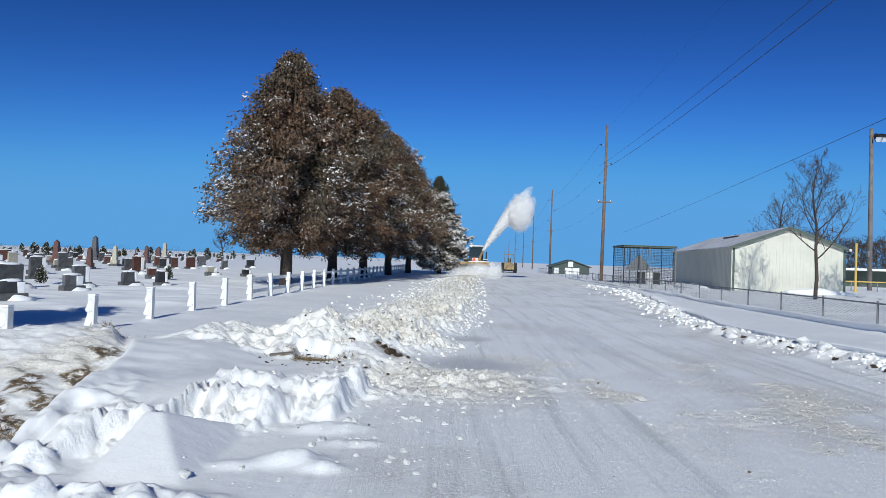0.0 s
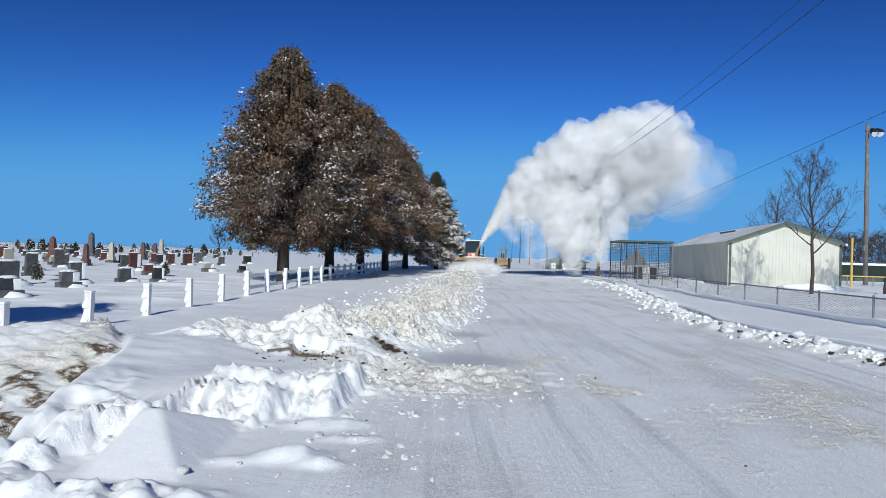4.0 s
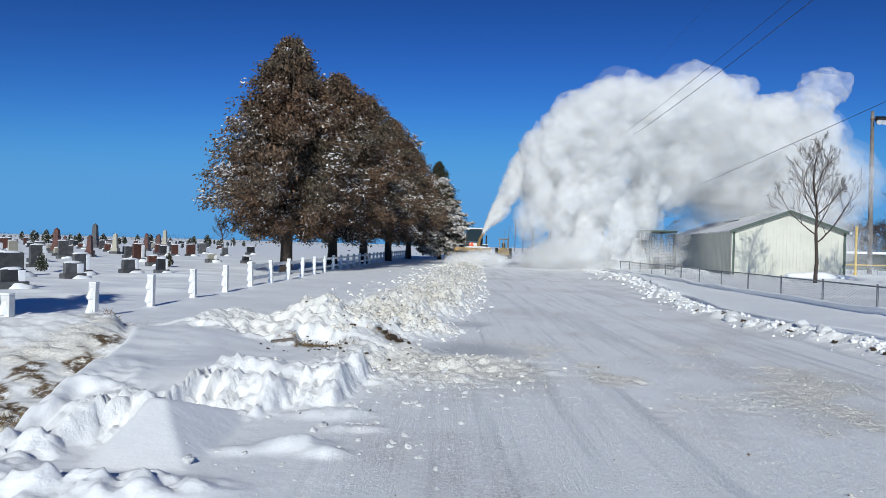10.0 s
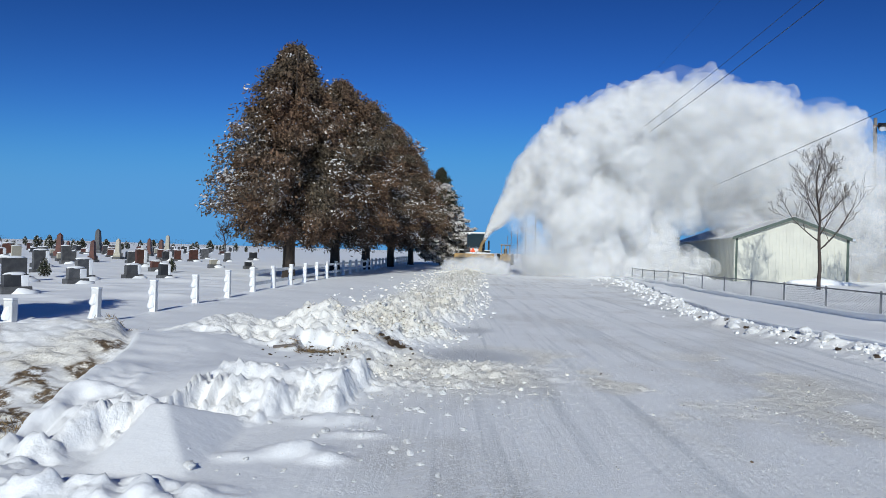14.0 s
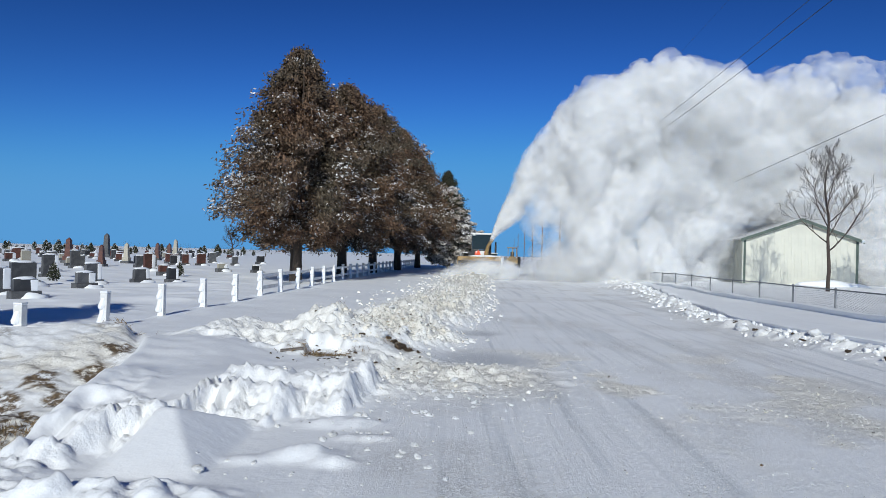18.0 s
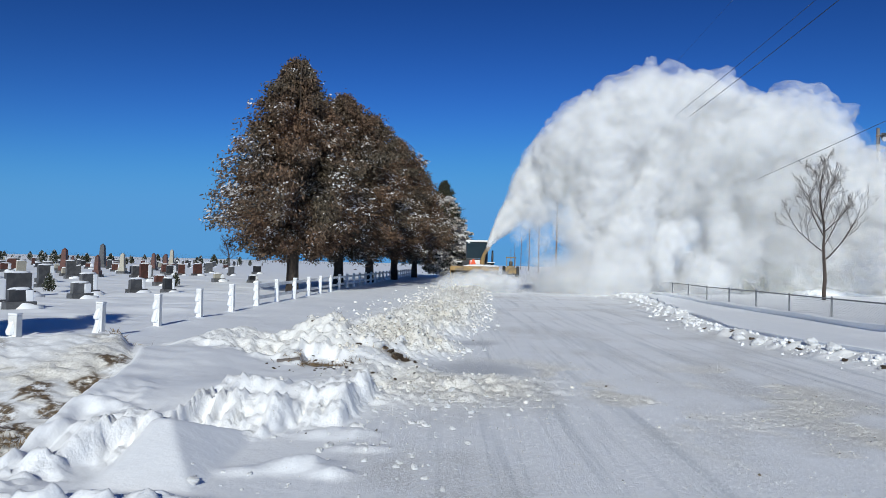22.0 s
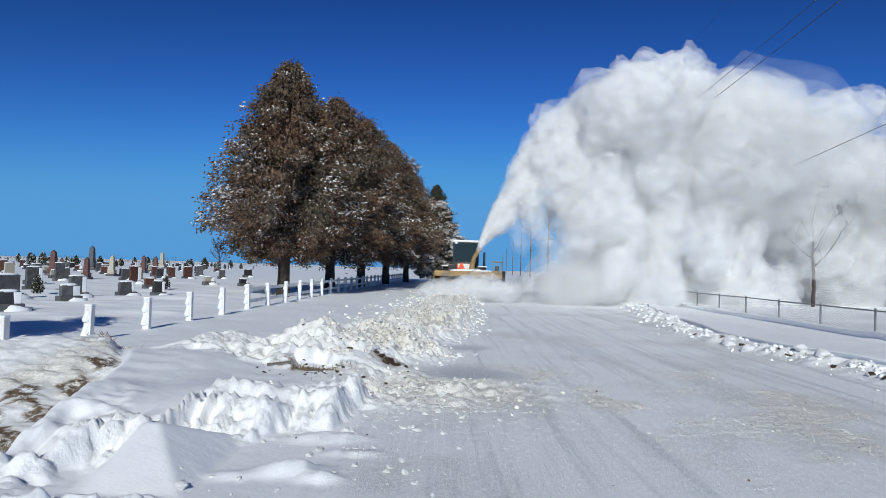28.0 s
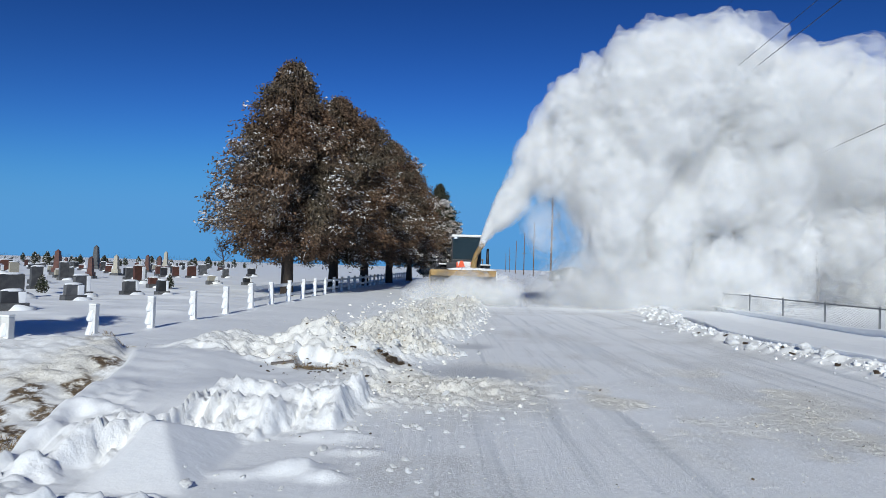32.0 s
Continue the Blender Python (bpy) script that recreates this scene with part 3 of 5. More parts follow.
def conifer(name, m, tall, radius, seed, leaf, label, n_limbs=130, foot=0.16, frost=0.2, sprays=40, tip=1.0, trunks=1, droop=0.5, lift=0.15, flock=0.15, load=6):
    """A trunk, limbs on every side and sprays of small leaves along them, with snow caught on some."""
    rng = np.random.default_rng(seed)
    tree = thing(name, m, label, "tree", "trees by the cemetery fence")
    for k in range(trunks):
        a = 2 * math.pi * k / max(trunks, 1) + seed
        off = 0.0 if trunks == 1 else 0.35
        pts = [(off * math.cos(a) * (1 + 2 * h), off * math.sin(a) * (1 + 2 * h), h * tall * (0.97 if k == 0 else 0.7)) for h in (-0.02, 0.1, 0.3, 0.6, 1.0)]
        r = 0.024 * tall / trunks ** 0.3
        part("trunk", tube(pts, [r * 1.25, r, r * 0.8, r * 0.45, 0.02], 9), BARK, tree, "dark rough bark", True)
    bm = bmesh.new()
    cen, dirs, sn_c, sn_d = [], [], [], []
    for i in range(n_limbs):
        h = foot + (1 - foot) * (i + rng.random()) / n_limbs
        # broad below, tapering unevenly to the tip
        q = (h - foot) / (1 - foot)
        az = i * 2.39996 + rng.uniform(-0.4, 0.4)
        reach = radius * (1 - q ** tip) * min(1, 0.34 + q * 3.6) * rng.uniform(0.74, 1.12) * (1 + 0.18 * math.sin(az * 2 + seed) * (1 - q)) + 0.22
        side = np.array([math.cos(az), math.sin(az), 0.0])
        start = np.array([0, 0, h * tall * 0.96])
        rise = lift + 0.9 * q
        mid = start + side * reach * 0.5 + np.array([0, 0, reach * rise * 0.45])
        end = start + side * reach + np.array([0, 0, reach * (rise * 0.7 - 0.25 * (1 - q))])
        add_tube(bm, [start, mid, end], [0.045 * (1.2 - q), 0.03 * (1.2 - q), 0.008], 4)
        k = int(sprays * (0.5 + reach / radius))
        f = rng.uniform(0.14, 1.06, k) ** 0.8
        p = np.where(f[:, None] < 0.5, start + (mid - start) * (f[:, None] * 2), mid + (end - mid) * (f[:, None] * 2 - 1))
        p = p + rng.normal(size=(k, 3)) * np.array([0.21, 0.21, 0.15]) * (0.5 + reach / radius)
        kids = 13
        c = np.repeat(p, kids, 0) + rng.normal(size=(k * kids, 3)) * 0.13
        d = np.repeat(side[None], k * kids, 0) * 0.6
        cen.append(c)
        dirs.append(d)
        patch = np.array([noise.noise(Vector(w * 0.55 + seed)) for w in p])
        pick = rng.random(k) < frost * max(0.25, 2.3 - 2.6 * q) * (0.08 + 3.6 * np.clip(patch - 0.08, 0, 1))
        kk = load
        c2 = np.repeat(p[pick], kk, 0) + rng.normal(size=(pick.sum() * kk, 3)) * np.array([0.14, 0.14, 0.06]) + np.array([0, 0, 0.10])
        sn_c.append(c2)
        sn_d.append(np.repeat(side[None], len(c2), 0))
    bmesh.ops.recalc_face_normals(bm, faces=bm.faces)
    part("branchwork", bm, BARK, tree, kind="stuff")
    c, d = np.concatenate(cen), np.concatenate(dirs)
    part_v, part_f = blades(rng, c, d, 0.19, 0.036, droop)
    raw("crown", part_v, part_f, leaf, tree, kind="stuff")
    c, d = np.concatenate(sn_c), np.concatenate(sn_d)
    v, f = blades(rng, c, d, flock, flock * 0.24, 0.15)
    raw("branch_snow", v, f, FROST, tree, "snow caught on the branches", kind="stuff")
    return tree


def bare_tree(name, m, tall, seed, label, spread=1.0, trunk_r=0.115, clear=0.26, group=""):
    """A leader with limbs that leave it steeply and bend upwards, and finer wood on them."""
    rng = random.Random(seed)
    tree = thing(name, m, label, "tree", group)
    bm = bmesh.new()
    tw = bmesh.new()

    def grow(p, d, length, r, level):
        n = (12, 7, 5, 4, 3)[level]
        pts, rad = [p], [r]
        q, e = p.copy(), d.copy()
        for k in range(n):
            up = (0.0, 0.16, 0.10, 0.04, 0.0)[level]
            e = (e + Vector((rng.uniform(-1, 1), rng.uniform(-1, 1), rng.uniform(-0.5, 0.5))) * (0.13, 0.16, 0.2, 0.24, 0.24)[level] + Vector((0, 0, up))).normalized()
            q = q + e * (length / n)
            pts.append(q)
            rad.append(max(0.006, r * (1 - 0.80 * (k + 1) / n)))
        add_tube(bm if level < 2 else tw, pts, rad, 8 if level == 0 else (5 if level == 1 else 3))
        if level == 4:
            return
        kids = (17, 8, 5, 3)[level]
        for k in range(kids):
            f = lerp(clear / 0.86, 0.97, (k + rng.random()) / kids) if level == 0 else lerp(0.22, 1.0, (k + rng.random()) / kids)
            i = min(int(f * n), n - 1)
            base = pts[i].lerp(pts[i + 1], f * n - i)
            way = (pts[i + 1] - pts[i]).normalized()
            ang = rng.uniform(0.65, 1.0) * spread if level == 0 else rng.uniform(0.45, 0.95)
            az = k * 2.4 + rng.uniform(-0.5, 0.5) if level == 0 else rng.uniform(0, 6.28)
            side = Vector((math.cos(az), math.sin(az), 0.0))
            side = (side - way * side.dot(way)).normalized()
            ln = tall * (0.13 + 0.36 * (1 - f) * rng.uniform(0.7, 1.1)) if level == 0 else length * rng.uniform(0.34, 0.58) * (1.15 - 0.5 * f)
            grow(base, way * math.cos(ang) + side * math.sin(ang), ln, max(0.006, lerp(rad[i], rad[i + 1], 0.5) * rng.uniform(0.42, 0.66)), level + 1)

    grow(Vector((0, 0, -0.1)), Vector((0, 0, 1)), tall * 0.86, trunk_r, 0)
    for b in (bm, tw):
        bmesh.ops.recalc_face_normals(b, faces=b.faces)
    part("trunk", bm, TWIG, tree, "grey-brown bark", True)
    part("twig_mass", tw, TWIG, tree, kind="stuff")
    return tree


CEDAR_LABEL = "broad old cedar with bronze winter foliage dusted with snow"
for (cx, cy, tall, rad, seed, frost) in ((-7.5, 32.0, 11.4, 5.2, 3, 0.9), (-6.5, 39.5, 11.6, 5.0, 8, 0.6), (-5.6, 47.5, 12.1, 5.0, 12, 0.6), (-4.6, 57.0, 12.4, 4.6, 17, 0.35), (-3.4, 68.0, 11.8, 4.2, 23, 0.4)):
    conifer("cedar_tree", pose(cx, cy, height(cx, cy), 0, 0, seed * 40), tall, rad, seed, CEDAR, CEDAR_LABEL, n_limbs=210 if cy < 33 else 140 if cy < 45 else 110, frost=frost, trunks=2 if seed == 3 else 1, tip=0.86 if seed == 3 else 1.5, lift=0.28 if seed == 3 else 0.15)
conifer("pine_tree", pose(-0.6, 86, 0), 12.6, 3.0, 31, PINE, "dark green pine behind the row of cedars", n_limbs=80, frost=0.3, foot=0.3, tip=1.4, flock=0.25)
conifer("spruce_tree", pose(-0.2, 70.5, 0), 8.6, 3.9, 37, PINE, "spruce heavily loaded with snow at the row's end", n_limbs=90, frost=5.0, foot=0.10, tip=1.3, flock=0.34, load=20)
conifer("evergreen_bush", pose(-9.5, 3.1, 0), 7.6, 2.5, 41, PINE, "evergreen whose blue shadow lies on the cemetery snow", n_limbs=60, frost=0.2, foot=0.05)

bare_tree("bare_tree", pose(21.2, 37.3, 0), 9.2, 5, "slender leafless tree in front of the steel barn", group="bare trees")
bare_tree("bare_tree", pose(26.2, 38.5, 0), 9.2, 9, "leafless tree beside the floodlight pole", group="bare trees")
bare_tree("bare_tree", pose(40.5, 80, 0), 12.0, 14, "leafless tree showing over the barn roof", group="bare trees", trunk_r=0.2, spread=1.1)
bare_tree("bare_tree", pose(-62, 187, 0), 9.5, 19, "round leafless tree beyond the gravestones", group="bare trees", spread=1.3, trunk_r=0.25, clear=0.15)


# ---- white board fence ----
def board_fence():
    fence = thing("board_fence", pose(0, 0, 0), "white painted two-rail board fence standing in snow", "fence", kind="structure")

    def post_foot(y):
        return float(np.interp(y, [9.6, 20.7, 30], [-0.19, 0.0, 0.02]))
    bm = box(-0.065, 0.065, -0.065, 0.065, -0.35, 0.90, 0.012)
    first = part("post", bm, PAINT, fence)
    cap = part("cap", box(-0.07, 0.07, -0.07, 0.07, 0.90, 0.935, 0.014), SNOW, first)
    for low, high, wide in ((-0.1, 0.34, 0.125), (0.34, 0.62, 0.085), (0.62, 0.82, 0.075)):
        part("snow_crust", tube([(-0.035, -0.03, low), (-0.035, -0.03, low + 0.03), (0, 0, high)], [wide * 0.85, wide, 0.066], 9), SNOW, first)
    ys = [2.93 + 2.22 * k for k in range(38)]
    posts = [(left_fence_x(y), y) for y in ys]
    for k, (x, y) in enumerate(posts):
        z = post_foot(y)
        lean = pose(x, y, z, ((k * 37) % 7 - 3) * 0.5, ((k * 53) % 9 - 4) * 0.5, -1.7)
        if k == 0:
            first.matrix_basis = lean
        else:
            copy_thing(first, lean)
    for (x0, y0), (x1, y1) in zip(posts, posts[1:]):
        if y0 < 20.0:
            continue
        za, zb = post_foot(y0), post_foot(y1)
        for up in (0.40, 0.78):
            bm = bmesh.new()
            vs = []
            for x, y, z in ((x0, y0, za), (x1, y1, zb)):
                for dx, dz in ((0.07, 0), (0.11, 0), (0.11, 0.11), (0.07, 0.11)):
                    vs.append(bm.verts.new((x - 0.18 + dx, y, z + up - 0.065 + dz)))
            for f in ((3, 2, 1, 0), (4, 5, 6, 7), (0, 1, 5, 4), (1, 2, 6, 5), (2, 3, 7, 6), (3, 0, 4, 7)):
                bm.faces.new([vs[i] for i in f])
            part("rail", bm, PAINT, fence)


board_fence()


# ---- wire fence ----
def wire_fence():
    fence = thing("wire_fence", pose(0, 0, 0), "low galvanised chain-link fence along the ball field", "fence", kind="structure")
    ys = [10.0 + 2.9 * k for k in range(36)]
    first = None
    pts = []
    for y in ys:
        x = chain_x(y)
        z = height(x, y) - 0.06
        pts.append(Vector((x, y, z)))
        if first is None:
            first = part("post", tube([(0, 0, -0.3), (0, 0, 0.5), (0, 0, 0.86)], [0.03] * 3, 8), GALV, fence)
            part("cap", tube([(0, 0, 0.85), (0, 0, 0.89), (0, 0, 0.91)], [0.036, 0.034, 0.01], 8), GALV, first)
            first.matrix_basis = pose(*pts[-1])
        else:
            copy_thing(first, pose(*pts[-1]))
    for a, b in zip(pts, pts[1:]):
        part("top_rail", tube([a + Vector((0, 0, 0.83)), b + Vector((0, 0, 0.83))], [0.024, 0.024], 6), GALV, fence)
        # the mesh: crossing thin wires
        n = (b - a).length
        v, f = [], []
        step = 0.075 if a.y < 60 else 0.3
        w = 0.0036
        k = -1.0
        while k < n:
            for s in (1, -1):
                lo, hi = (k, k + 0.79) if s == 1 else (k + 0.79, k)
                l0, h0 = 0.03, 0.82
                # cut at the ends
                if min(lo, hi) < 0 or max(lo, hi) > n:
                    t0, t1 = sorted(((0 - lo) / (hi - lo), (n - lo) / (hi - lo)))
                    t0, t1 = max(0, t0), min(1, t1)
                    if t1 <= t0:
                        continue
                else:
                    t0, t1 = 0, 1
                q0, q1 = lo + (hi - lo) * t0, lo + (hi - lo) * t1
                z0, z1 = l0 + (h0 - l0) * t0, l0 + (h0 - l0) * t1
                p0, p1 = a + (b - a) * (q0 / n) + Vector((0, 0, z0)), a + (b - a) * (q1 / n) + Vector((0, 0, z1))
                i = len(v)
                v += [p0 + Vector((0, -w, w)), p0 + Vector((0, w, -w)), p1 + Vector((0, w, -w)), p1 + Vector((0, -w, w))]
                f.append((i, i + 1, i + 2, i + 3))
            k += step
        raw("wire_mesh", [tuple(p) for p in v], f, GALV, fence, kind="stuff")


wire_fence()


# ---- gravestones ----
def stone_slab(x, y, w, tall, mat, turn, round_top=0.0, base=True, label="", drift=0.5):
    g = thing("gravestone", pose(x, y, height(x, y), 0, 0, turn), label, "gravestone", "gravestones")
    z0 = 0.0
    d = max(0.16, w * 0.22)
    if base:
        part("base", box(-w * 0.64, w * 0.64, -d * 0.9, d * 0.9, -0.25, 0.20, 0.02), GRANITE_GREY, g)
        z0 = 0.20
    bm = bmesh.new()
    n = 9
    prof = [(-w / 2, z0)] + [(-w / 2 * math.cos(math.pi * k / n), z0 + tall * (1 - round_top) + tall * round_top * math.sin(math.pi * k / n)) for k in range(n + 1)] + [(w / 2, z0)]
    fr = [bm.verts.new((px, -d / 2, pz)) for px, pz in prof]
    bk = [bm.verts.new((px, d / 2, pz)) for px, pz in prof]
    bm.faces.new(fr)
    bm.faces.new(bk[::-1])
    for i in range(len(prof)):
        j = (i + 1) % len(prof)
        bm.faces.new((fr[j], fr[i], bk[i], bk[j]))
    bmesh.ops.recalc_face_normals(bm, faces=bm.faces)
    part("tablet", bm, mat, g)
    # snow on top and blown against the foot
    bm = bmesh.new()
    bmesh.ops.create_icosphere(bm, subdivisions=2, radius=1.0)
    for v in bm.verts:
        k = 1 + 0.3 * noise.noise(v.co * 2 + Vector((x, y, 0)))
        v.co = Vector((v.co.x * w * 0.52 * k, v.co.y * d * 0.62 * k, z0 + tall - 0.01 + max(v.co.z, -0.2) * 0.07 * k))
    part("snow_cap", bm, SNOW, g, smooth=True)
    # wet snow plastered on the windward end
    side = math.sin(x * 12.9 + y * 7.3)
    if side > 0.0:
        bm = box(w * (0.12 + 0.16 * side), w * 0.535, -d * 0.56, d * 0.56, z0 - 0.03, z0 + tall * (0.92 + 0.05 * side), 0.03)
        for v in bm.verts:
            v.co += Vector((1, 1, 0.6)) * (0.03 * noise.noise(v.co * 5 + Vector((x, y, 0))))
        part("snow_plaster", bm, SNOW, g)
    if drift:
        bm = bmesh.new()
        bmesh.ops.create_icosphere(bm, subdivisions=2, radius=1.0)
        for v in bm.verts:
            k = 1 + 0.5 * noise.noise(v.co * 1.7 + Vector((y, x, 0)))
            v.co = Vector((w * 0.35 + v.co.x * w * 0.62 * k, -d * 0.6 + v.co.y * d * 1.3 * k, v.co.z * 0.16 * k * (0.5 + drift)))
        part("snow_drift", bm, SNOW, g, smooth=True)
    return g


def obelisk(x, y, tall, mat, label):
    g = thing("obelisk", pose(x, y, height(x, y)), label, "gravestone", "gravestones")
    w = tall * 0.13
    part("base", box(-w * 1.6, w * 1.6, -w * 1.6, w * 1.6, -0.3, tall * 0.12, 0.02), GRANITE_GREY, g)
    part("plinth", box(-w * 1.2, w * 1.2, -w * 1.2, w * 1.2, tall * 0.12, tall * 0.3, 0.02), mat, g)
    bm = bmesh.new()
    bmesh.ops.create_cone(bm, cap_ends=True, segments=4, radius1=w * 1.2, radius2=w * 0.85, depth=tall * 0.62, matrix=pose(0, 0, tall * 0.61, 0, 0, 45))
    bmesh.ops.create_cone(bm, cap_ends=True, segments=4, radius1=w * 0.85, radius2=0.01, depth=tall * 0.1, matrix=pose(0, 0, tall * 0.965, 0, 0, 45))
    part("shaft", bm, mat, g)
    return g


GREY, DARK, REDG, LIME = "grey granite gravestone with snow on its base", "dark polished granite gravestone in the snow", "reddish-brown granite gravestone with a snow cap", "pale weathered limestone monument"
NEAR = [(-12.6, 26.8, 1.0, 0.62, GRANITE_GREY, 25, GREY), (-11.9, 28.2, 0.72, 0.72, GRANITE_DARK, 20, DARK), (-12.5, 22.5, 0.95, 0.55, GRANITE_GREY, 25, GREY),
        (-13.6, 25.0, 0.95, 0.95, GRANITE_GREY, 28, GREY), (-13.8, 20.0, 1.0, 0.5, GRANITE_DARK, 22, DARK), (-11.4, 17.6, 0.9, 0.5, GRANITE_DARK, 18, DARK),
        (-12.9, 18.6, 1.1, 0.95, GRANITE_GREY, 25, GREY), (-17.4, 38.0, 1.0, 1.25, GRANITE_RED, 22, REDG), (-15.0, 34.5, 0.9, 0.5, GRANITE_RED, 20, REDG),
        (-21.2, 56.0, 1.2, 1.25, GRANITE_RED, 20, REDG), (-18.0, 29.5, 1.0, 1.3, GRANITE_GREY, 24, GREY), (-15.3, 23.5, 1.3, 1.0, GRANITE_GREY, 24, GREY),
        (-19.5, 28.0, 0.5, 1.4, LIMESTONE, 24, LIME), (-26.5, 62.0, 1.1, 1.1, GRANITE_RED, 18, REDG), (-19.6, 68, 1.3, 0.9, GRANITE_DARK, 15, DARK),
        (-14.2, 41.0, 1.0, 0.45, LIMESTONE, 18, LIME), (-12.2, 41.5, 0.9, 0.4, GRANITE_DARK, 18, DARK), (-19.8, 60.5, 0.9, 0.9, GRANITE_GREY, 18, GREY),
        (-22.0, 36.0, 1.1, 0.8, GRANITE_DARK, 22, DARK), (-24.0, 42.0, 0.9, 1.4, GRANITE_GREY, 22, GREY)]
for k, (x, y, w, tall, mat, turn, lab) in enumerate(NEAR):
    stone_slab(x, y, w * 0.66, tall * 0.66, mat, turn + 38, round_top=0.18 if k % 3 == 0 else 0.03, label=lab)
obelisk(-27.6, 56.0, 1.75, LIMESTONE, "tall pale limestone obelisk among the gravestones")
obelisk(-44, 84, 3.0, GRANITE_GREY, "tall grey granite obelisk on a stepped base")
obelisk(-25.5, 48, 1.6, GRANITE_RED, "reddish granite column monument with a stepped base")
obelisk(-46, 110, 2.9, LIMESTONE, "pale stone obelisk far back in the cemetery")
rs = random.Random(77)
for row in range(17):
    y = 46 + row * 9.5
    for k in range(10):
        x = -(0.28 + 0.44 * (k + rs.uniform(0.05, 0.95)) / 10) * (y + 6) - 4
        yy = y + rs.uniform(-3, 3)
        kind = rs.random()
        mat, lab = ((GRANITE_GREY, GREY), (GRANITE_DARK, DARK), (GRANITE_RED, REDG), (LIMESTONE, LIME))[0 if kind < 0.42 else 1 if kind < 0.72 else 2 if kind < 0.9 else 3]
        if rs.random() < 0.05:
            obelisk(x, yy, rs.uniform(1.4, 2.4), mat, "stone obelisk among the rows of gravestones")
        else:
            stone_slab(x, yy, rs.uniform(0.4, 0.9), rs.uniform(0.35, 0.9), mat, rs.uniform(45, 68), round_top=rs.choice((0.03, 0.15, 0.3)), label=lab, drift=rs.uniform(0.3, 0.9))


def shrub(x, y, tall, seed):
    rng = np.random.default_rng(seed)
    n = 700
    c = unit(rng, n) * (rng.random(n) ** 0.5)[:, None] * np.array([0.36, 0.36, 0.5]) * tall + np.array([0, 0, 0.48 * tall])
    c[:, :2] *= (1.15 - c[:, 2:3] / tall * 0.8)
    g = thing("shrub", pose(x, y, height(x, y)), "small clipped evergreen shrub dusted with snow", "shrub", "cemetery shrubs")
    v, f = blades(rng, c, unit(rng, n), 0.11 * tall, 0.03 * tall)
    raw("crown", v, f, PINE, g, kind="stuff")
    part("trunk", tube([(0, 0, -0.1), (0, 0, tall * 0.5)], [0.05, 0.03], 6), BARK, g)
    v, f = blades(rng, c[rng.random(n) < 0.15] + np.array([0, 0, 0.06]), unit(rng, int(n))[: int((rng.random(1)[0] * 0 + 1) * 0 + 1)], 0.1 * tall, 0.03 * tall)
    raw("branch_snow", v, f, FROST, g, kind="stuff")


for k in range(44):
    y = rs.uniform(110, 240)
    shrub(-(0.28 + 0.42 * rs.random()) * y - 3, y, rs.uniform(1.2, 2.6), 300 + k)
shrub(-13.9, 33.8, 0.75, 290)
shrub(-16.0, 26.5, 0.8, 291)


def far_woods(name, x0, x1, y, tall, n, seed, mat, label, lo=0.5):
    """Distant twiggy treetops as many thin upright blades."""
    rng = np.random.default_rng(seed)
    t = rng.random(n)
    x = lerp(x0, x1, t)
    top = tall * (lo + (1 - lo) * (0.5 + fbm(x / 9, x * 0 + seed, 4, seed)))
    z = top * rng.random(n) ** 0.8
    c = np.stack([x, y + rng.uniform(-9, 9, n), z], -1)
    d = rng.normal(size=(n, 3)) * 0.5 + np.array([0, 0, 0.8])
    v, f = blades(rng, c, d, tall * 0.22, tall * 0.006)
    tagged(raw(name, v, f, mat), label, "woods", kind="stuff")


far_woods("far_woods", 70, 150, 150, 13, 9000, 5, TWIG, "leafless brown wood beyond the ball field", 0.65)
far_woods("far_hedge", -420, -20, 330, 4.2, 9000, 6, PINE, "low dark line of far evergreens", 0.1)


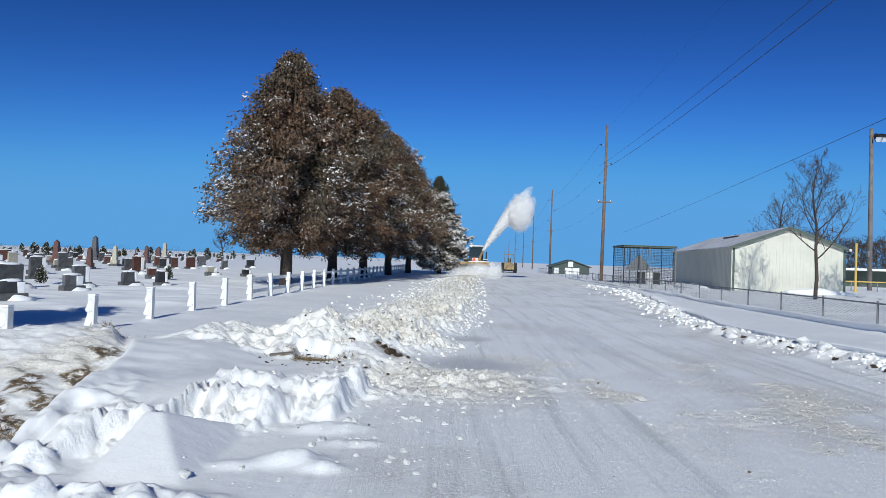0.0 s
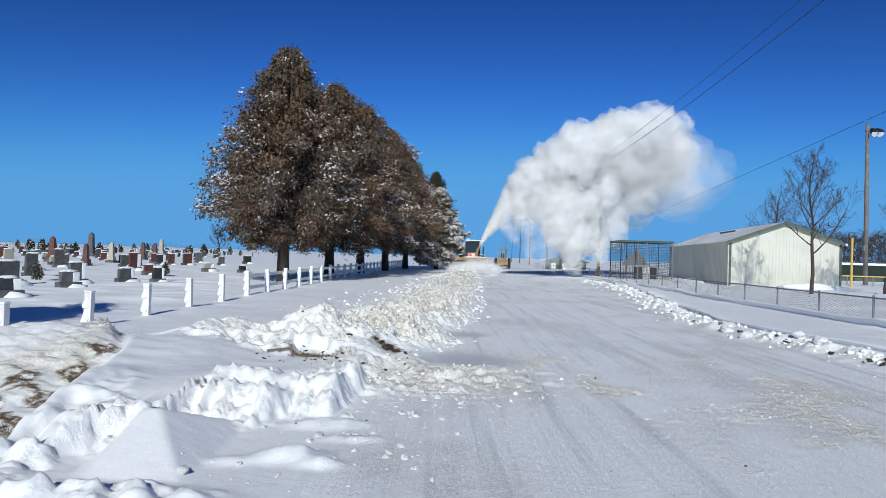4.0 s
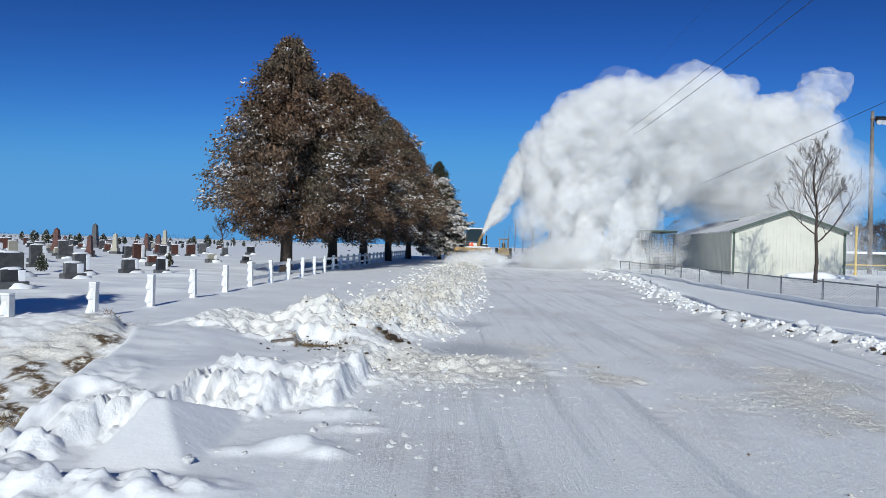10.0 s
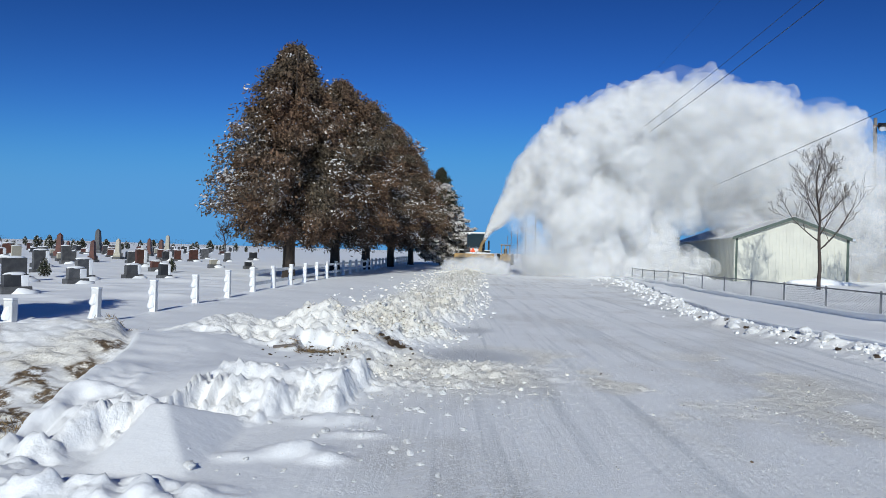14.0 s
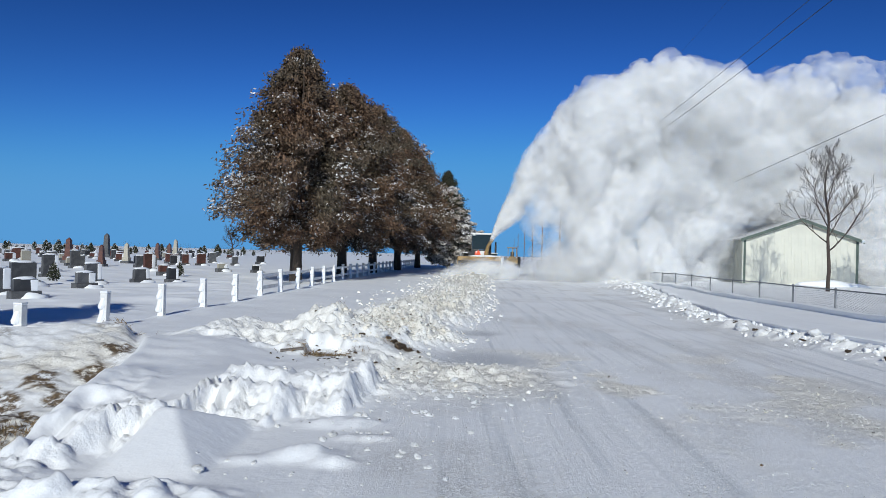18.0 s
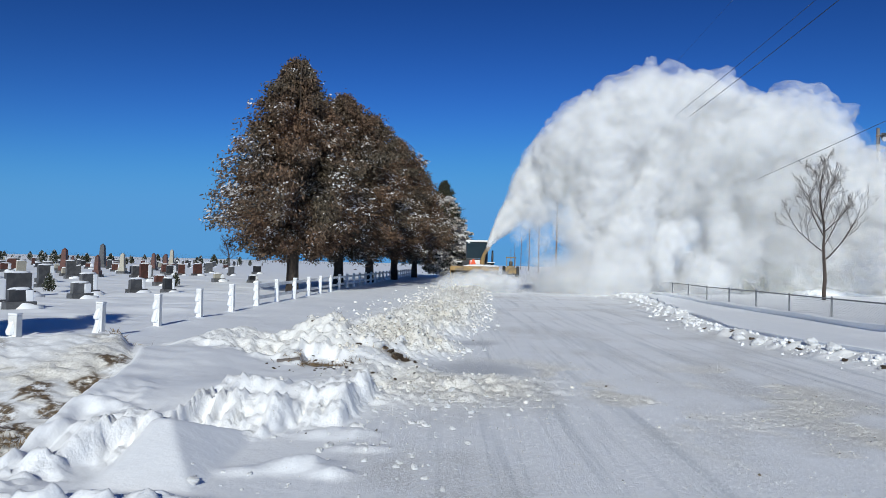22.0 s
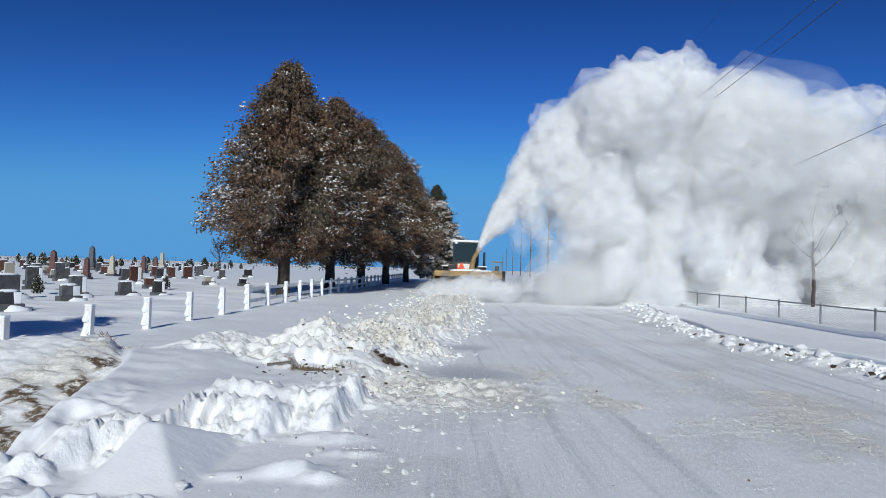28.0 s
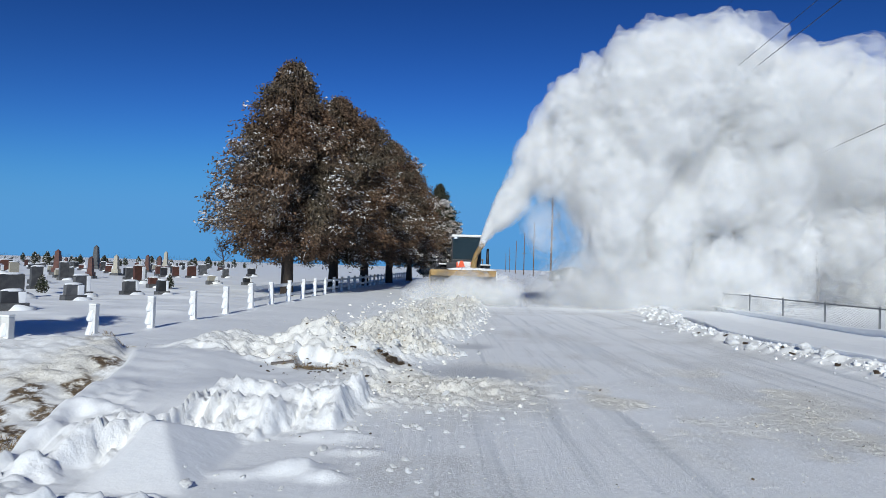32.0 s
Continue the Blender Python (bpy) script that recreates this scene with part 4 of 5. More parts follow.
# ---- steel barn ----
def barn():
    ang = math.degrees(math.atan2(-0.158, 1.0))
    b = thing("steel_barn", pose(21.1, 47.8, 0, 0, 0, ang), "cream steel barn with green trim and a snowy roof", "building")
    W, L, E, P = 7.55, 22.5, 3.25, 4.72
    t = 0.10
    bm = bmesh.new()
    for y in (0.0, L):
        s = 1 if y == 0 else -1
        prof = [(0, -0.3), (W, -0.3), (W, E), (W / 2, P - 0.06), (0, E)]
        a = [bm.verts.new((px, y, pz)) for px, pz in prof]
        c = [bm.verts.new((px, y + s * t, pz)) for px, pz in prof]
        bm.faces.new(a)
        bm.faces.new(c[::-1])
        for i in range(5):
            j = (i + 1) % 5
            bm.faces.new((a[j], a[i], c[i], c[j]))
        bmesh.ops.recalc_face_normals(bm, faces=bm.faces)
        part("gable_wall", bm, BARN, b)
        bm = bmesh.new()
    bm.free()
    for x0 in (0, W - t):
        part("side_wall", box(x0, x0 + t, t, L - t, -0.3, E), BARN, b)
    # standing ribs of the sheets
    rib = None
    for k in range(1, 33):
        x = k * W / 33
        top = E + (P - 0.06 - E) * (1 - abs(x - W / 2) / (W / 2)) - 0.16
        part("rib", box(x - 0.012, x + 0.012, -0.016, 0.0, -0.1, top), BARN, b)
    for k in range(1, 60):
        y = k * L / 60
        if rib is None:
            rib = part("rib", box(-0.016, 0.0, -0.015, 0.015, -0.1, E - 0.1), BARN, b)
            rib.matrix_basis = pose(0, y, 0)
        else:
            copy_thing(rib, pose(0, y, 0))
    for x0, x1, y0, y1 in ((-0.03, 0.14, -0.03, 0.14), (W - 0.14, W + 0.03, -0.03, 0.14), (-0.03, 0.12, L - 0.12, L + 0.03)):
        part("corner_trim", box(x0, x1, y0, y1, -0.2, E), TRIM, b)
    for side in (-1, 1):
        bm = bmesh.new()
        xe, xm = (-0.3, W / 2) if side < 0 else (W + 0.3, W / 2)
        ze = E - 0.3 * (P - E) / (W / 2) + 0.06
        vs = [bm.verts.new(p) for p in ((xe, -0.28, ze), (xm, -0.28, P), (xm, L + 0.28, P), (xe, L + 0.28, ze), (xe, -0.28, ze + 0.09), (xm, -0.28, P + 0.09), (xm, L + 0.28, P + 0.09), (xe, L + 0.28, ze + 0.09))]
        for f in ((0, 1, 2, 3), (7, 6, 5, 4), (0, 4, 5, 1), (1, 5, 6, 2), (2, 6, 7, 3), (3, 7, 4, 0)):
            bm.faces.new([vs[i] for i in f])
        bmesh.ops.recalc_face_normals(bm, faces=bm.faces)
        part("roof", bm, ROOF, b)
        bm = bmesh.new()
        vs = [bm.verts.new((x, y, z)) for x, z in ((xe, ze + 0.1), (xm, P + 0.1), (xm, P - 0.12), (xe, ze - 0.12)) for y in (-0.32, -0.286)]
        for f in ((0, 2, 4, 6), (7, 5, 3, 1), (0, 1, 3, 2), (2, 3, 5, 4), (4, 5, 7, 6), (6, 7, 1, 0)):
            bm.faces.new([vs[i] for i in f])
        bmesh.ops.recalc_face_normals(bm, faces=bm.faces)
        part("rake_trim", bm, TRIM, b)
    part("roof_vent", box(W / 2 - 1.1, W / 2 - 0.9, 9, 13.4, P - 0.45, P - 0.18, 0.02), BLACK, b)
    # eave lamp
    part("lamp", box(W + 0.05, W + 0.22, -0.5, -0.34, E - 0.1, E + 0.08, 0.03), LAMPGLASS, b)
    part("downspout", tube([(-0.07, -0.06, -0.1), (-0.07, -0.06, E)], [0.045, 0.045], 8), BARN, b)


barn()


def drift_lump(name, m, sx, sy, sz, seed, label):
    bm = bmesh.new()
    bmesh.ops.create_icosphere(bm, subdivisions=4, radius=1.0)
    for v in bm.verts:
        k = 1 + 0.25 * noise.noise(v.co * 1.6 + Vector((seed, 0, 0)))
        v.co = Vector((v.co.x * sx * k, v.co.y * sy * k, v.co.z * sz * k))
    ob = part(name, bm, SNOW, smooth=True)
    ob.matrix_basis = m
    tagged(ob, label, "snowdrift", "snowdrifts by the barn")


drift_lump("snowdrift", pose(26.3, 45.9, 0.05, 0, 0, -9), 2.4, 0.8, 0.42, 1, "long snowdrift piled against the barn gable")
drift_lump("snowdrift", pose(19.7, 52.0, 0.0, 0, 0, 81), 5.5, 1.0, 0.42, 2, "low snowdrift along the barn wall")


# ---- netted batting cage ----
def cage():
    g = thing("batting_cage", pose(15.5, 56.0, 0, 0, 0, -3), "dark netted batting cage on steel posts", "cage")
    W, D, H = 4.3, 4.2, 3.25
    for x in (0, 1.45, 2.15, W):
        for y in (0, D):
            part("post", tube([(x, y, -0.3), (x, y, H)], [0.05, 0.05], 8), GALV if x else BLACK, g)
    for y in (0, D):
        part("beam", box(-0.1, W + 0.1, y - 0.05, y + 0.05, H, H + 0.1, 0.01), TRIM, g)
    for x in (0, 2.15, W):
        part("beam", box(x - 0.05, x + 0.05, 0.05, D - 0.05, H, H + 0.1, 0.01), TRIM, g)

    def net(p, u, w, nu, nv, label):
        p, u, w = np.array(p, float), np.array(u, float), np.array(w, float)
        v, f = [], []
        for a, b, n in ((u, w, nu), (w, u, nv)):
            la = a / np.linalg.norm(a) * 0.009
            for k in range(n + 1):
                q = p + a * k / n
                i = len(v)
                v += [q - la, q + la, q + la + b, q - la + b]
                f.append((i, i + 1, i + 2, i + 3))
        raw("net", v, f, NET, g, label, kind="stuff")
    net((0, 0, 0), (W, 0, 0), (0, 0, H), 34, 26, "dark mesh net")
    net((0, D, 0), (W, 0, 0), (0, 0, H), 28, 22, "dark mesh net")
    net((0, 0, 0), (0, D, 0), (0, 0, H), 28, 22, "dark mesh net")
    net((W, 0, 0), (0, D, 0), (0, 0, H), 28, 22, "dark mesh net")
    part("canopy", box(-0.1, W + 0.1, -0.1, D + 0.1, H + 0.1, H + 0.16, 0.01), TRIM, g)
    for x0, x1, mat in ((1.45, 2.1, BLACK), (2.2, 2.75, BOX), (2.8, 3.35, BLACK)):
        part("panel", box(x0, x1, 1.2, 1.28, 0.0, 1.15, 0.01), mat, g)
    bm = bmesh.new()
    vs = [bm.verts.new(p) for p in ((0.3, 1.0, 1.3), (2.7, 1.0, 1.3), (1.5, 1.0, 2.7), (0.3, 1.05, 1.3), (2.7, 1.05, 1.3), (1.5, 1.05, 2.7))]
    for f in ((0, 1, 2), (5, 4, 3), (0, 3, 4, 1), (1, 4, 5, 2), (2, 5, 3, 0)):
        bm.faces.new([vs[i] for i in f])
    part("tarp", bm, GALV, g, "grey triangular tarp")


cage()


# ---- far shed ----
def shed():
    g = thing("concession_shed", pose(16.8, 100, -0.1, 0, 0, -3), "dark green shed with white doors and a low gable", "building")
    W, D, E, P = 5.6, 5, 1.35, 2.25
    bm = bmesh.new()
    a = [bm.verts.new((x, 0, z)) for x, z in ((0, -0.3), (W, -0.3), (W, E), (W / 2, P), (0, E))]
    c = [bm.verts.new((x, D, z)) for x, z in ((0, -0.3), (W, -0.3), (W, E), (W / 2, P), (0, E))]
    bm.faces.new(a)
    bm.faces.new(c[::-1])
    for i in range(5):
        j = (i + 1) % 5
        bm.faces.new((a[j], a[i], c[i], c[j]))
    bmesh.ops.recalc_face_normals(bm, faces=bm.faces)
    part("wall", bm, SHEDWALL, g)
    for side in (-1, 1):
        bm = bmesh.new()
        xe, xm = (-0.35, W / 2) if side < 0 else (W + 0.35, W / 2)
        vs = [bm.verts.new(p) for p in ((xe, -0.3, E - 0.1), (xm, -0.3, P + 0.05), (xm, D + 0.3, P + 0.05), (xe, D + 0.3, E - 0.1), (xe, -0.3, E), (xm, -0.3, P + 0.15), (xm, D + 0.3, P + 0.15), (xe, D + 0.3, E))]
        for f in ((0, 1, 2, 3), (7, 6, 5, 4), (0, 4, 5, 1), (1, 5, 6, 2), (2, 6, 7, 3), (3, 7, 4, 0)):
            bm.faces.new([vs[i] for i in f])
        bmesh.ops.recalc_face_normals(bm, faces=bm.faces)
        part("roof", bm, TRIM, g)
    for x0, x1, z0, z1 in ((0.35, 1.0, 0.25, 1.1), (1.95, 2.95, 0.1, 1.15), (3.05, 4.1, 0.1, 1.15), (2.4, 3.15, 1.3, 2.1)):
        part("shutter", box(x0, x1, -0.05, 0.0, z0, z1, 0.01), BOX, g)


shed()


# ---- power line ----
def power_pole(x, y, tall, lean=(0, 0), arms=True):
    g = thing("power_pole", pose(x, y, -0.2, lean[0], lean[1], 0), "weathered wooden power pole with a crossarm", "power pole", "power poles")
    part("pole", tube([(0, 0, -0.5), (0, 0, tall * 0.5), (0, 0, tall)], [0.17, 0.145, 0.10], 10), POLE, g, smooth=True)
    part("crossarm", box(-0.62, 0.62, -0.16, -0.06, tall * 0.51, tall * 0.51 + 0.11, 0.01), POLE, g)
    for sx in (-0.55, 0.55):
        part("insulator", tube([(sx, -0.11, tall * 0.51 + 0.11), (sx, -0.11, tall * 0.51 + 0.2), (sx, -0.11, tall * 0.51 + 0.26)], [0.03, 0.06, 0.03], 8), BOX, g)
    for sx, up in ((-0.5, 0.87), (0.5, 0.75), (-0.5, 0.63)):
        part("bracket", box(min(0, sx), max(0, sx), -0.03, 0.03, tall * up, tall * up + 0.05), GALV, g)
        part("insulator", tube([(sx, 0, tall * up - 0.02), (sx, 0, tall * up + 0.06), (sx, 0, tall * up + 0.14)], [0.05, 0.085, 0.05], 8), BLACK, g)
    return g


POLES = [(15.1, 62.2, 15.1, (0, 0.6)), (17.9, 109, 14.0, (0, 0.3)), (23.2, 168, 14.0, (0, -0.2)), (26.9, 218, 14.0, (0, 0.2)), (31.0, 279, 14.0, (0, 0.4)), (36.6, 360, 14.0, (0, 0)), (44.0, 459, 14.0, (0, 0))]
for x, y, tall, lean in POLES:
    power_pole(x, y, tall, lean)


def wire(a, b, sag, r=0.014, label="black overhead power line", n=18):
    a, b = Vector(a), Vector(b)
    pts = [a.lerp(b, k / n) - Vector((0, 0, sag * 4 * (k / n) * (1 - k / n))) for k in range(n + 1)]
    ob = part("overhead_wire", tube(pts, [r] * (n + 1), 5), WIRE)
    tagged(ob, label, "wire", "overhead wires")


# spans to a pole behind the camera
wire((15.6, 62.2, 11.0), (11.95, 2, 11.7), 0.55, 0.014)
wire((14.6, 62.2, 10.95), (11.0, 2, 11.4), 0.5, 0.010)
wire((15.1, 62.2, 14.4), (11.5, 2, 15.1), 0.3, 0.004)
for (xa, ya, ta, _), (xb, yb, tb, _) in zip(POLES, POLES[1:]):
    for up, dx in ((0.87, -0.5), (0.75, 0.5), (0.52, 0.55)):
        wire((xa + dx, ya, ta * up - 0.1), (xb + dx, yb, tb * up - 0.1), 0.7, 0.009, n=8)


def floodlight_pole():
    g = thing("floodlight_pole", pose(39.0, 60.0, 0, 0, -0.6, 0), "tall wooden pole with ball-field floodlights on top", "light pole")
    part("pole", tube([(0, 0, -0.5), (0, 0, 7.4), (0, 0, 14.9)], [0.21, 0.18, 0.14], 10), GREYPOLE, g, smooth=True)
    part("crossarm", box(-0.25, 0.92, -0.17, -0.05, 14.1, 14.25, 0.01), POLE, g)
    for x in (0.28, 0.76):
        lamp = part("lamp_housing", tube([(x, -0.1, 14.35), (x, -0.45, 14.07), (x, -0.66, 13.87)], [0.12, 0.32, 0.37], 12), BLACK, g)
        part("lens", tube([(x, -0.65, 13.88), (x, -0.68, 13.86)], [0.33, 0.33], 12), LAMPGLASS, lamp)
    part("meter_box", box(-0.3, -0.16, -0.2, 0.1, 3.2, 3.7, 0.02), GALV, g)


floodlight_pole()
# a service line from far across the field to a pole out of view
wire((26.9, 98.0, 6.6), (16.7, 17.5, 8.2), 0.15, 0.012)


# ---- ball field ----
def ball_field():
    g = thing("foul_pole", pose(35.2, 56, 0), "yellow steel foul pole at the ball field", "pole")
    part("pole", tube([(0, 0, -0.3), (0, 0, 4.2)], [0.09, 0.09], 8), POST_YELLOW, g)
    part("foot", tube([(0, 0, -0.3), (0, 0, 0.25)], [0.16, 0.14], 8), POST_YELLOW, g)
    f = thing("field_rail", pose(31.5, 58, 0, 0, 0, -4), "yellow-topped outfield rail fence", "fence")
    for k in range(8):
        part("post", tube([(k * 2.2, 0, -0.3), (k * 2.2, 0, 0.95)], [0.04, 0.04], 8), GALV, f)
    part("rail", box(0, 15.4, -0.05, 0.05, 0.88, 0.98, 0.02), POST_YELLOW, f)
    d = thing("dugout", pose(42, 76, 0, 0, 0, -8), "low dugout with a snow-covered flat roof", "shelter")
    part("roof", box(0, 14, 0, 3, 2.0, 2.25, 0.04), SNOW, d)
    part("back_wall", box(0.2, 13.8, 2.7, 2.9, -0.2, 2.0), SHEDWALL, d)
    for k in range(5):
        part("post", box(0.3 + k * 3.3, 0.45 + k * 3.3, 0.2, 0.35, -0.2, 2.0), GALV, d)


ball_field()


# ---- snow clods and litter ----
def clod_mesh(seed, rough=0.45):
    bm = bmesh.new()
    bmesh.ops.create_icosphere(bm, subdivisions=3, radius=1.0)
    for v in bm.verts:
        k = 1 + rough * noise.noise(v.co * 1.3 + Vector((seed * 7.1, 0, 0))) + 0.3 * noise.noise(v.co * 3.5 + Vector((0, seed * 3.3, 0)))
        v.co = v.co * k
        v.co.z *= 0.75
    return bm


def clods():
    protos = []
    for s in range(6):
        ob = part("snow_clod", clod_mesh(s + 1), CLOD, smooth=True)
        me = ob.data
        bpy.data.objects.remove(ob)
        protos.append(me)
    rng = random.Random(5)

    def drop(x, y, r, label, group, sink=0.25):
        ob = new("snow_clod", rng.choice(protos))
        ob.matrix_basis = pose(x, y, height(x, y) + r * (0.6 - sink), rng.uniform(-25, 25), rng.uniform(-25, 25), rng.uniform(0, 360)) @ Matrix.Diagonal((r * rng.uniform(0.8, 1.4), r * rng.uniform(0.8, 1.2), r * rng.uniform(0.7, 1.1), 1))
        tagged(ob, label, "snow clod", group)
    for k in range(95):
        y = 9.5 + 26 * rng.random() ** 1.4
        x = float(clod_x(y)) + rng.gauss(0.0, 0.24)
        drop(x, y, rng.uniform(0.012, 0.045) if rng.random() < 0.85 else rng.uniform(0.07, 0.14), "broken snow clod on the ploughed windrow", "windrow clods")
    for k in range(60):
        y = rng.uniform(9.8, 22)
        x = float(bank_x(y)) - rng.uniform(-0.3, 2.4)
        drop(x, y, 0.015 + 0.06 * rng.random() ** 2.5, "dirty snow clod on the ploughed bank", "bank clods")
    for k in range(130):
        y = 4.3 + 5.0 * rng.random()
        x = rng.uniform(-1.3, 0.7) if y > 6.2 else rng.gauss(-0.75, 0.5)
        drop(x, y, 0.01 + 0.03 * rng.random() ** 2.5, "small snow lump scattered beside the road", "scattered lumps", 0.4)
    # torn-up soil on the bank
    soil = []
    for s in range(3):
        ob = part("soil_clod", clod_mesh(s + 11, 0.6), SOIL, smooth=True)
        soil.append(ob.data)
        bpy.data.objects.remove(ob)

    def dirt(x, y, r, label):
        ob = new("soil_clod", rng.choice(soil))
        ob.matrix_basis = pose(x, y, height(x, y) + r * 0.25, rng.uniform(-30, 30), rng.uniform(-30, 30), rng.uniform(0, 360)) @ Matrix.Diagonal((r * rng.uniform(0.9, 1.7), r, r * rng.uniform(0.5, 0.9), 1))
        tagged(ob, label, "soil clod", "soil clods")
    for x, y, r in ((-0.86, 10.1, 0.055), (-0.70, 10.05, 0.07), (-0.58, 10.0, 0.05), (-0.75, 9.96, 0.045), (-0.92, 10.15, 0.04), (-1.35, 10.3, 0.04), (-0.45, 9.95, 0.03)):
        dirt(x, y, r, "dark brown clod of torn-up soil in the snowbank")
    for k in range(80):
        y = 8.6 + 5.4 * rng.random() ** 1.5
        dirt(float(bank_x(y)) - rng.gauss(1.0, 0.6), y, rng.uniform(0.006, 0.022), "small crumb of soil on the dirty snow")
    for k in range(14):
        y = 10 + 12 * rng.random() ** 1.5
        dirt(float(clod_x(y)) - rng.uniform(0.0, 0.25), y, rng.uniform(0.025, 0.06), "dark sod fragment beside the windrow")


def grass_tuft(name, spots, n, length, seed, label):
    rng = np.random.default_rng(seed)
    cs = []
    for cx, cy, rx, ry, k in spots:
        x, y = rng.normal(cx, rx, k), rng.normal(cy, ry, k)
        cs.append(np.stack([x, y, ground_height(x, y)[0] + 0.02], -1))
    c = np.concatenate(cs)
    d = rng.normal(size=(len(c), 3)) * 0.6 + np.array([0.1, -0.3, 0.25])
    v, f = blades(rng, c, d, length, 0.004)
    tagged(raw(name, v, f, GRASS), label, "grass", kind="stuff")


def crumbs():
    """Loose crumbs of dirty ice and grit, thick beside the bank and on the gritty part of the road."""
    rng = np.random.default_rng(9)
    n = 130000
    y = 4.0 + 12 * rng.random(n) ** 1.2
    x = rng.uniform(-2.2, 6.0, n)
    z, road, soil, rough, ice, broken = ground_height(x, y)
    fan = blob(x, y, 0.2, 8.4, 1.8, 1.6, 20, 2) * 0.35
    clump = sstep(-0.15, 0.3, fbm(x / 0.35, y / 0.5, 3, 131))
    keep = rng.random(n) < (0.005 + np.maximum(rough * 0.5, fan)) * (0.25 + clump) * (1 - ice) * (x > -1.6)
    x, y, z = x[keep], y[keep], z[keep]
    n = len(x)
    r = (0.0025 + 0.008 * rng.random(n) ** 3) * (1 + (rng.random(n) < 0.04) * 0.9)
    shape = np.array([[1, 0, 0], [-1, 0, 0], [0, 1, 0], [0, -1, 0], [0, 0, 1], [0, 0, -1]], float)
    turn = rng.uniform(0, 6.28, n)
    c, q = np.cos(turn)[:, None], np.sin(turn)[:, None]
    k = rng.uniform(0.6, 1.35, (n, 6))
    vx, vy, vz = shape[None, :, 0] * k, shape[None, :, 1] * k, shape[None, :, 2] * k * 0.8
    v = np.stack([vx * c - vy * q, vx * q + vy * c, vz + 0.25 * vx], -1) * r[:, None, None] + np.stack([x, y, z + r * 0.35], -1)[:, None, :]
    f = np.array([[0, 2, 4], [2, 1, 4], [1, 3, 4], [3, 0, 4], [2, 0, 5], [1, 2, 5], [3, 1, 5], [0, 3, 5]])
    pick = rng.random(n) < 0.88
    # white grains flung over the packed road
    m = 12000
    gx, gy = rng.uniform(-1.2, 7.2, m), 4.0 + 12 * rng.random(m) ** 1.5
    thick = sstep(-0.25, 0.35, fbm((gx - 0.1 * gy) / 0.45, gy / 1.6, 3, 133))
    on = rng.random(m) < 0.15 + 0.85 * thick
    gx, gy = gx[on], gy[on]
    gr = 0.0015 + 0.005 * rng.random(len(gx)) ** 3
    gz = ground_height(gx, gy)[0] + gr * 0.3
    wild = shape[None] * rng.uniform(0.6, 1.4, (len(gx), 6))[:, :, None]
    gv = wild * gr[:, None, None] + np.stack([gx, gy, gz], -1)[:, None, :]
    tagged(raw("snow_grains", gv.reshape(-1, 3), (f[None] + 6 * np.arange(len(gx))[:, None, None]).reshape(-1, 3), CRUMB), "pale snow grains scattered over the packed road", "crumbs", kind="stuff")
    for mat, sel, lab in ((CRUMB, pick, "loose crumbs of dirty ice on the road and bank"), (SOIL, ~pick, "dark grit and soil crumbs on the snow")):
        ff = (f[None] + 6 * np.arange(sel.sum())[:, None, None]).reshape(-1, 3)
        tagged(raw("ice_crumbs" if mat is CRUMB else "grit", v[sel].reshape(-1, 3), ff, mat), lab, "crumbs", kind="stuff")


def lumps(name, x, y, r, mat, seed, label):
    """Many small rounded lumps of broken snow, past counting, in one sheet of rubble."""
    rng = np.random.default_rng(seed)
    bm = bmesh.new()
    bmesh.ops.create_icosphere(bm, subdivisions=2, radius=1.0)
    bv = np.array([tuple(p.co) for p in bm.verts])
    bf = np.array([[p.index for p in q.verts] for q in bm.faces])
    bm.free()
    n = len(x)
    forms = np.array([[1 + 0.5 * noise.noise(Vector(p) * 1.7 + Vector((9.0 * k + seed, 0, 0))) + 0.25 * noise.noise(Vector(p) * 4 + Vector((0, 5.0 * k, 0))) for p in bv] for k in range(12)])
    body = bv[None] * forms[rng.integers(0, 12, n)][:, :, None] * rng.uniform(0.7, 1.3, (n, 1, 3))
    a = rng.uniform(0, 6.28, n)[:, None]
    body = np.stack([body[:, :, 0] * np.cos(a) - body[:, :, 1] * np.sin(a), body[:, :, 0] * np.sin(a) + body[:, :, 1] * np.cos(a), body[:, :, 2] * 0.8], -1) * r[:, None, None]
    v = body + np.stack([x, y, ground_height(x, y)[0] + r * 0.25], -1)[:, None, :]
    f = bf[None] + len(bv) * np.arange(n)[:, None, None]
    tagged(raw(name, v.reshape(-1, 3), f.reshape(-1, 3), mat), label, "snow rubble", kind="stuff")


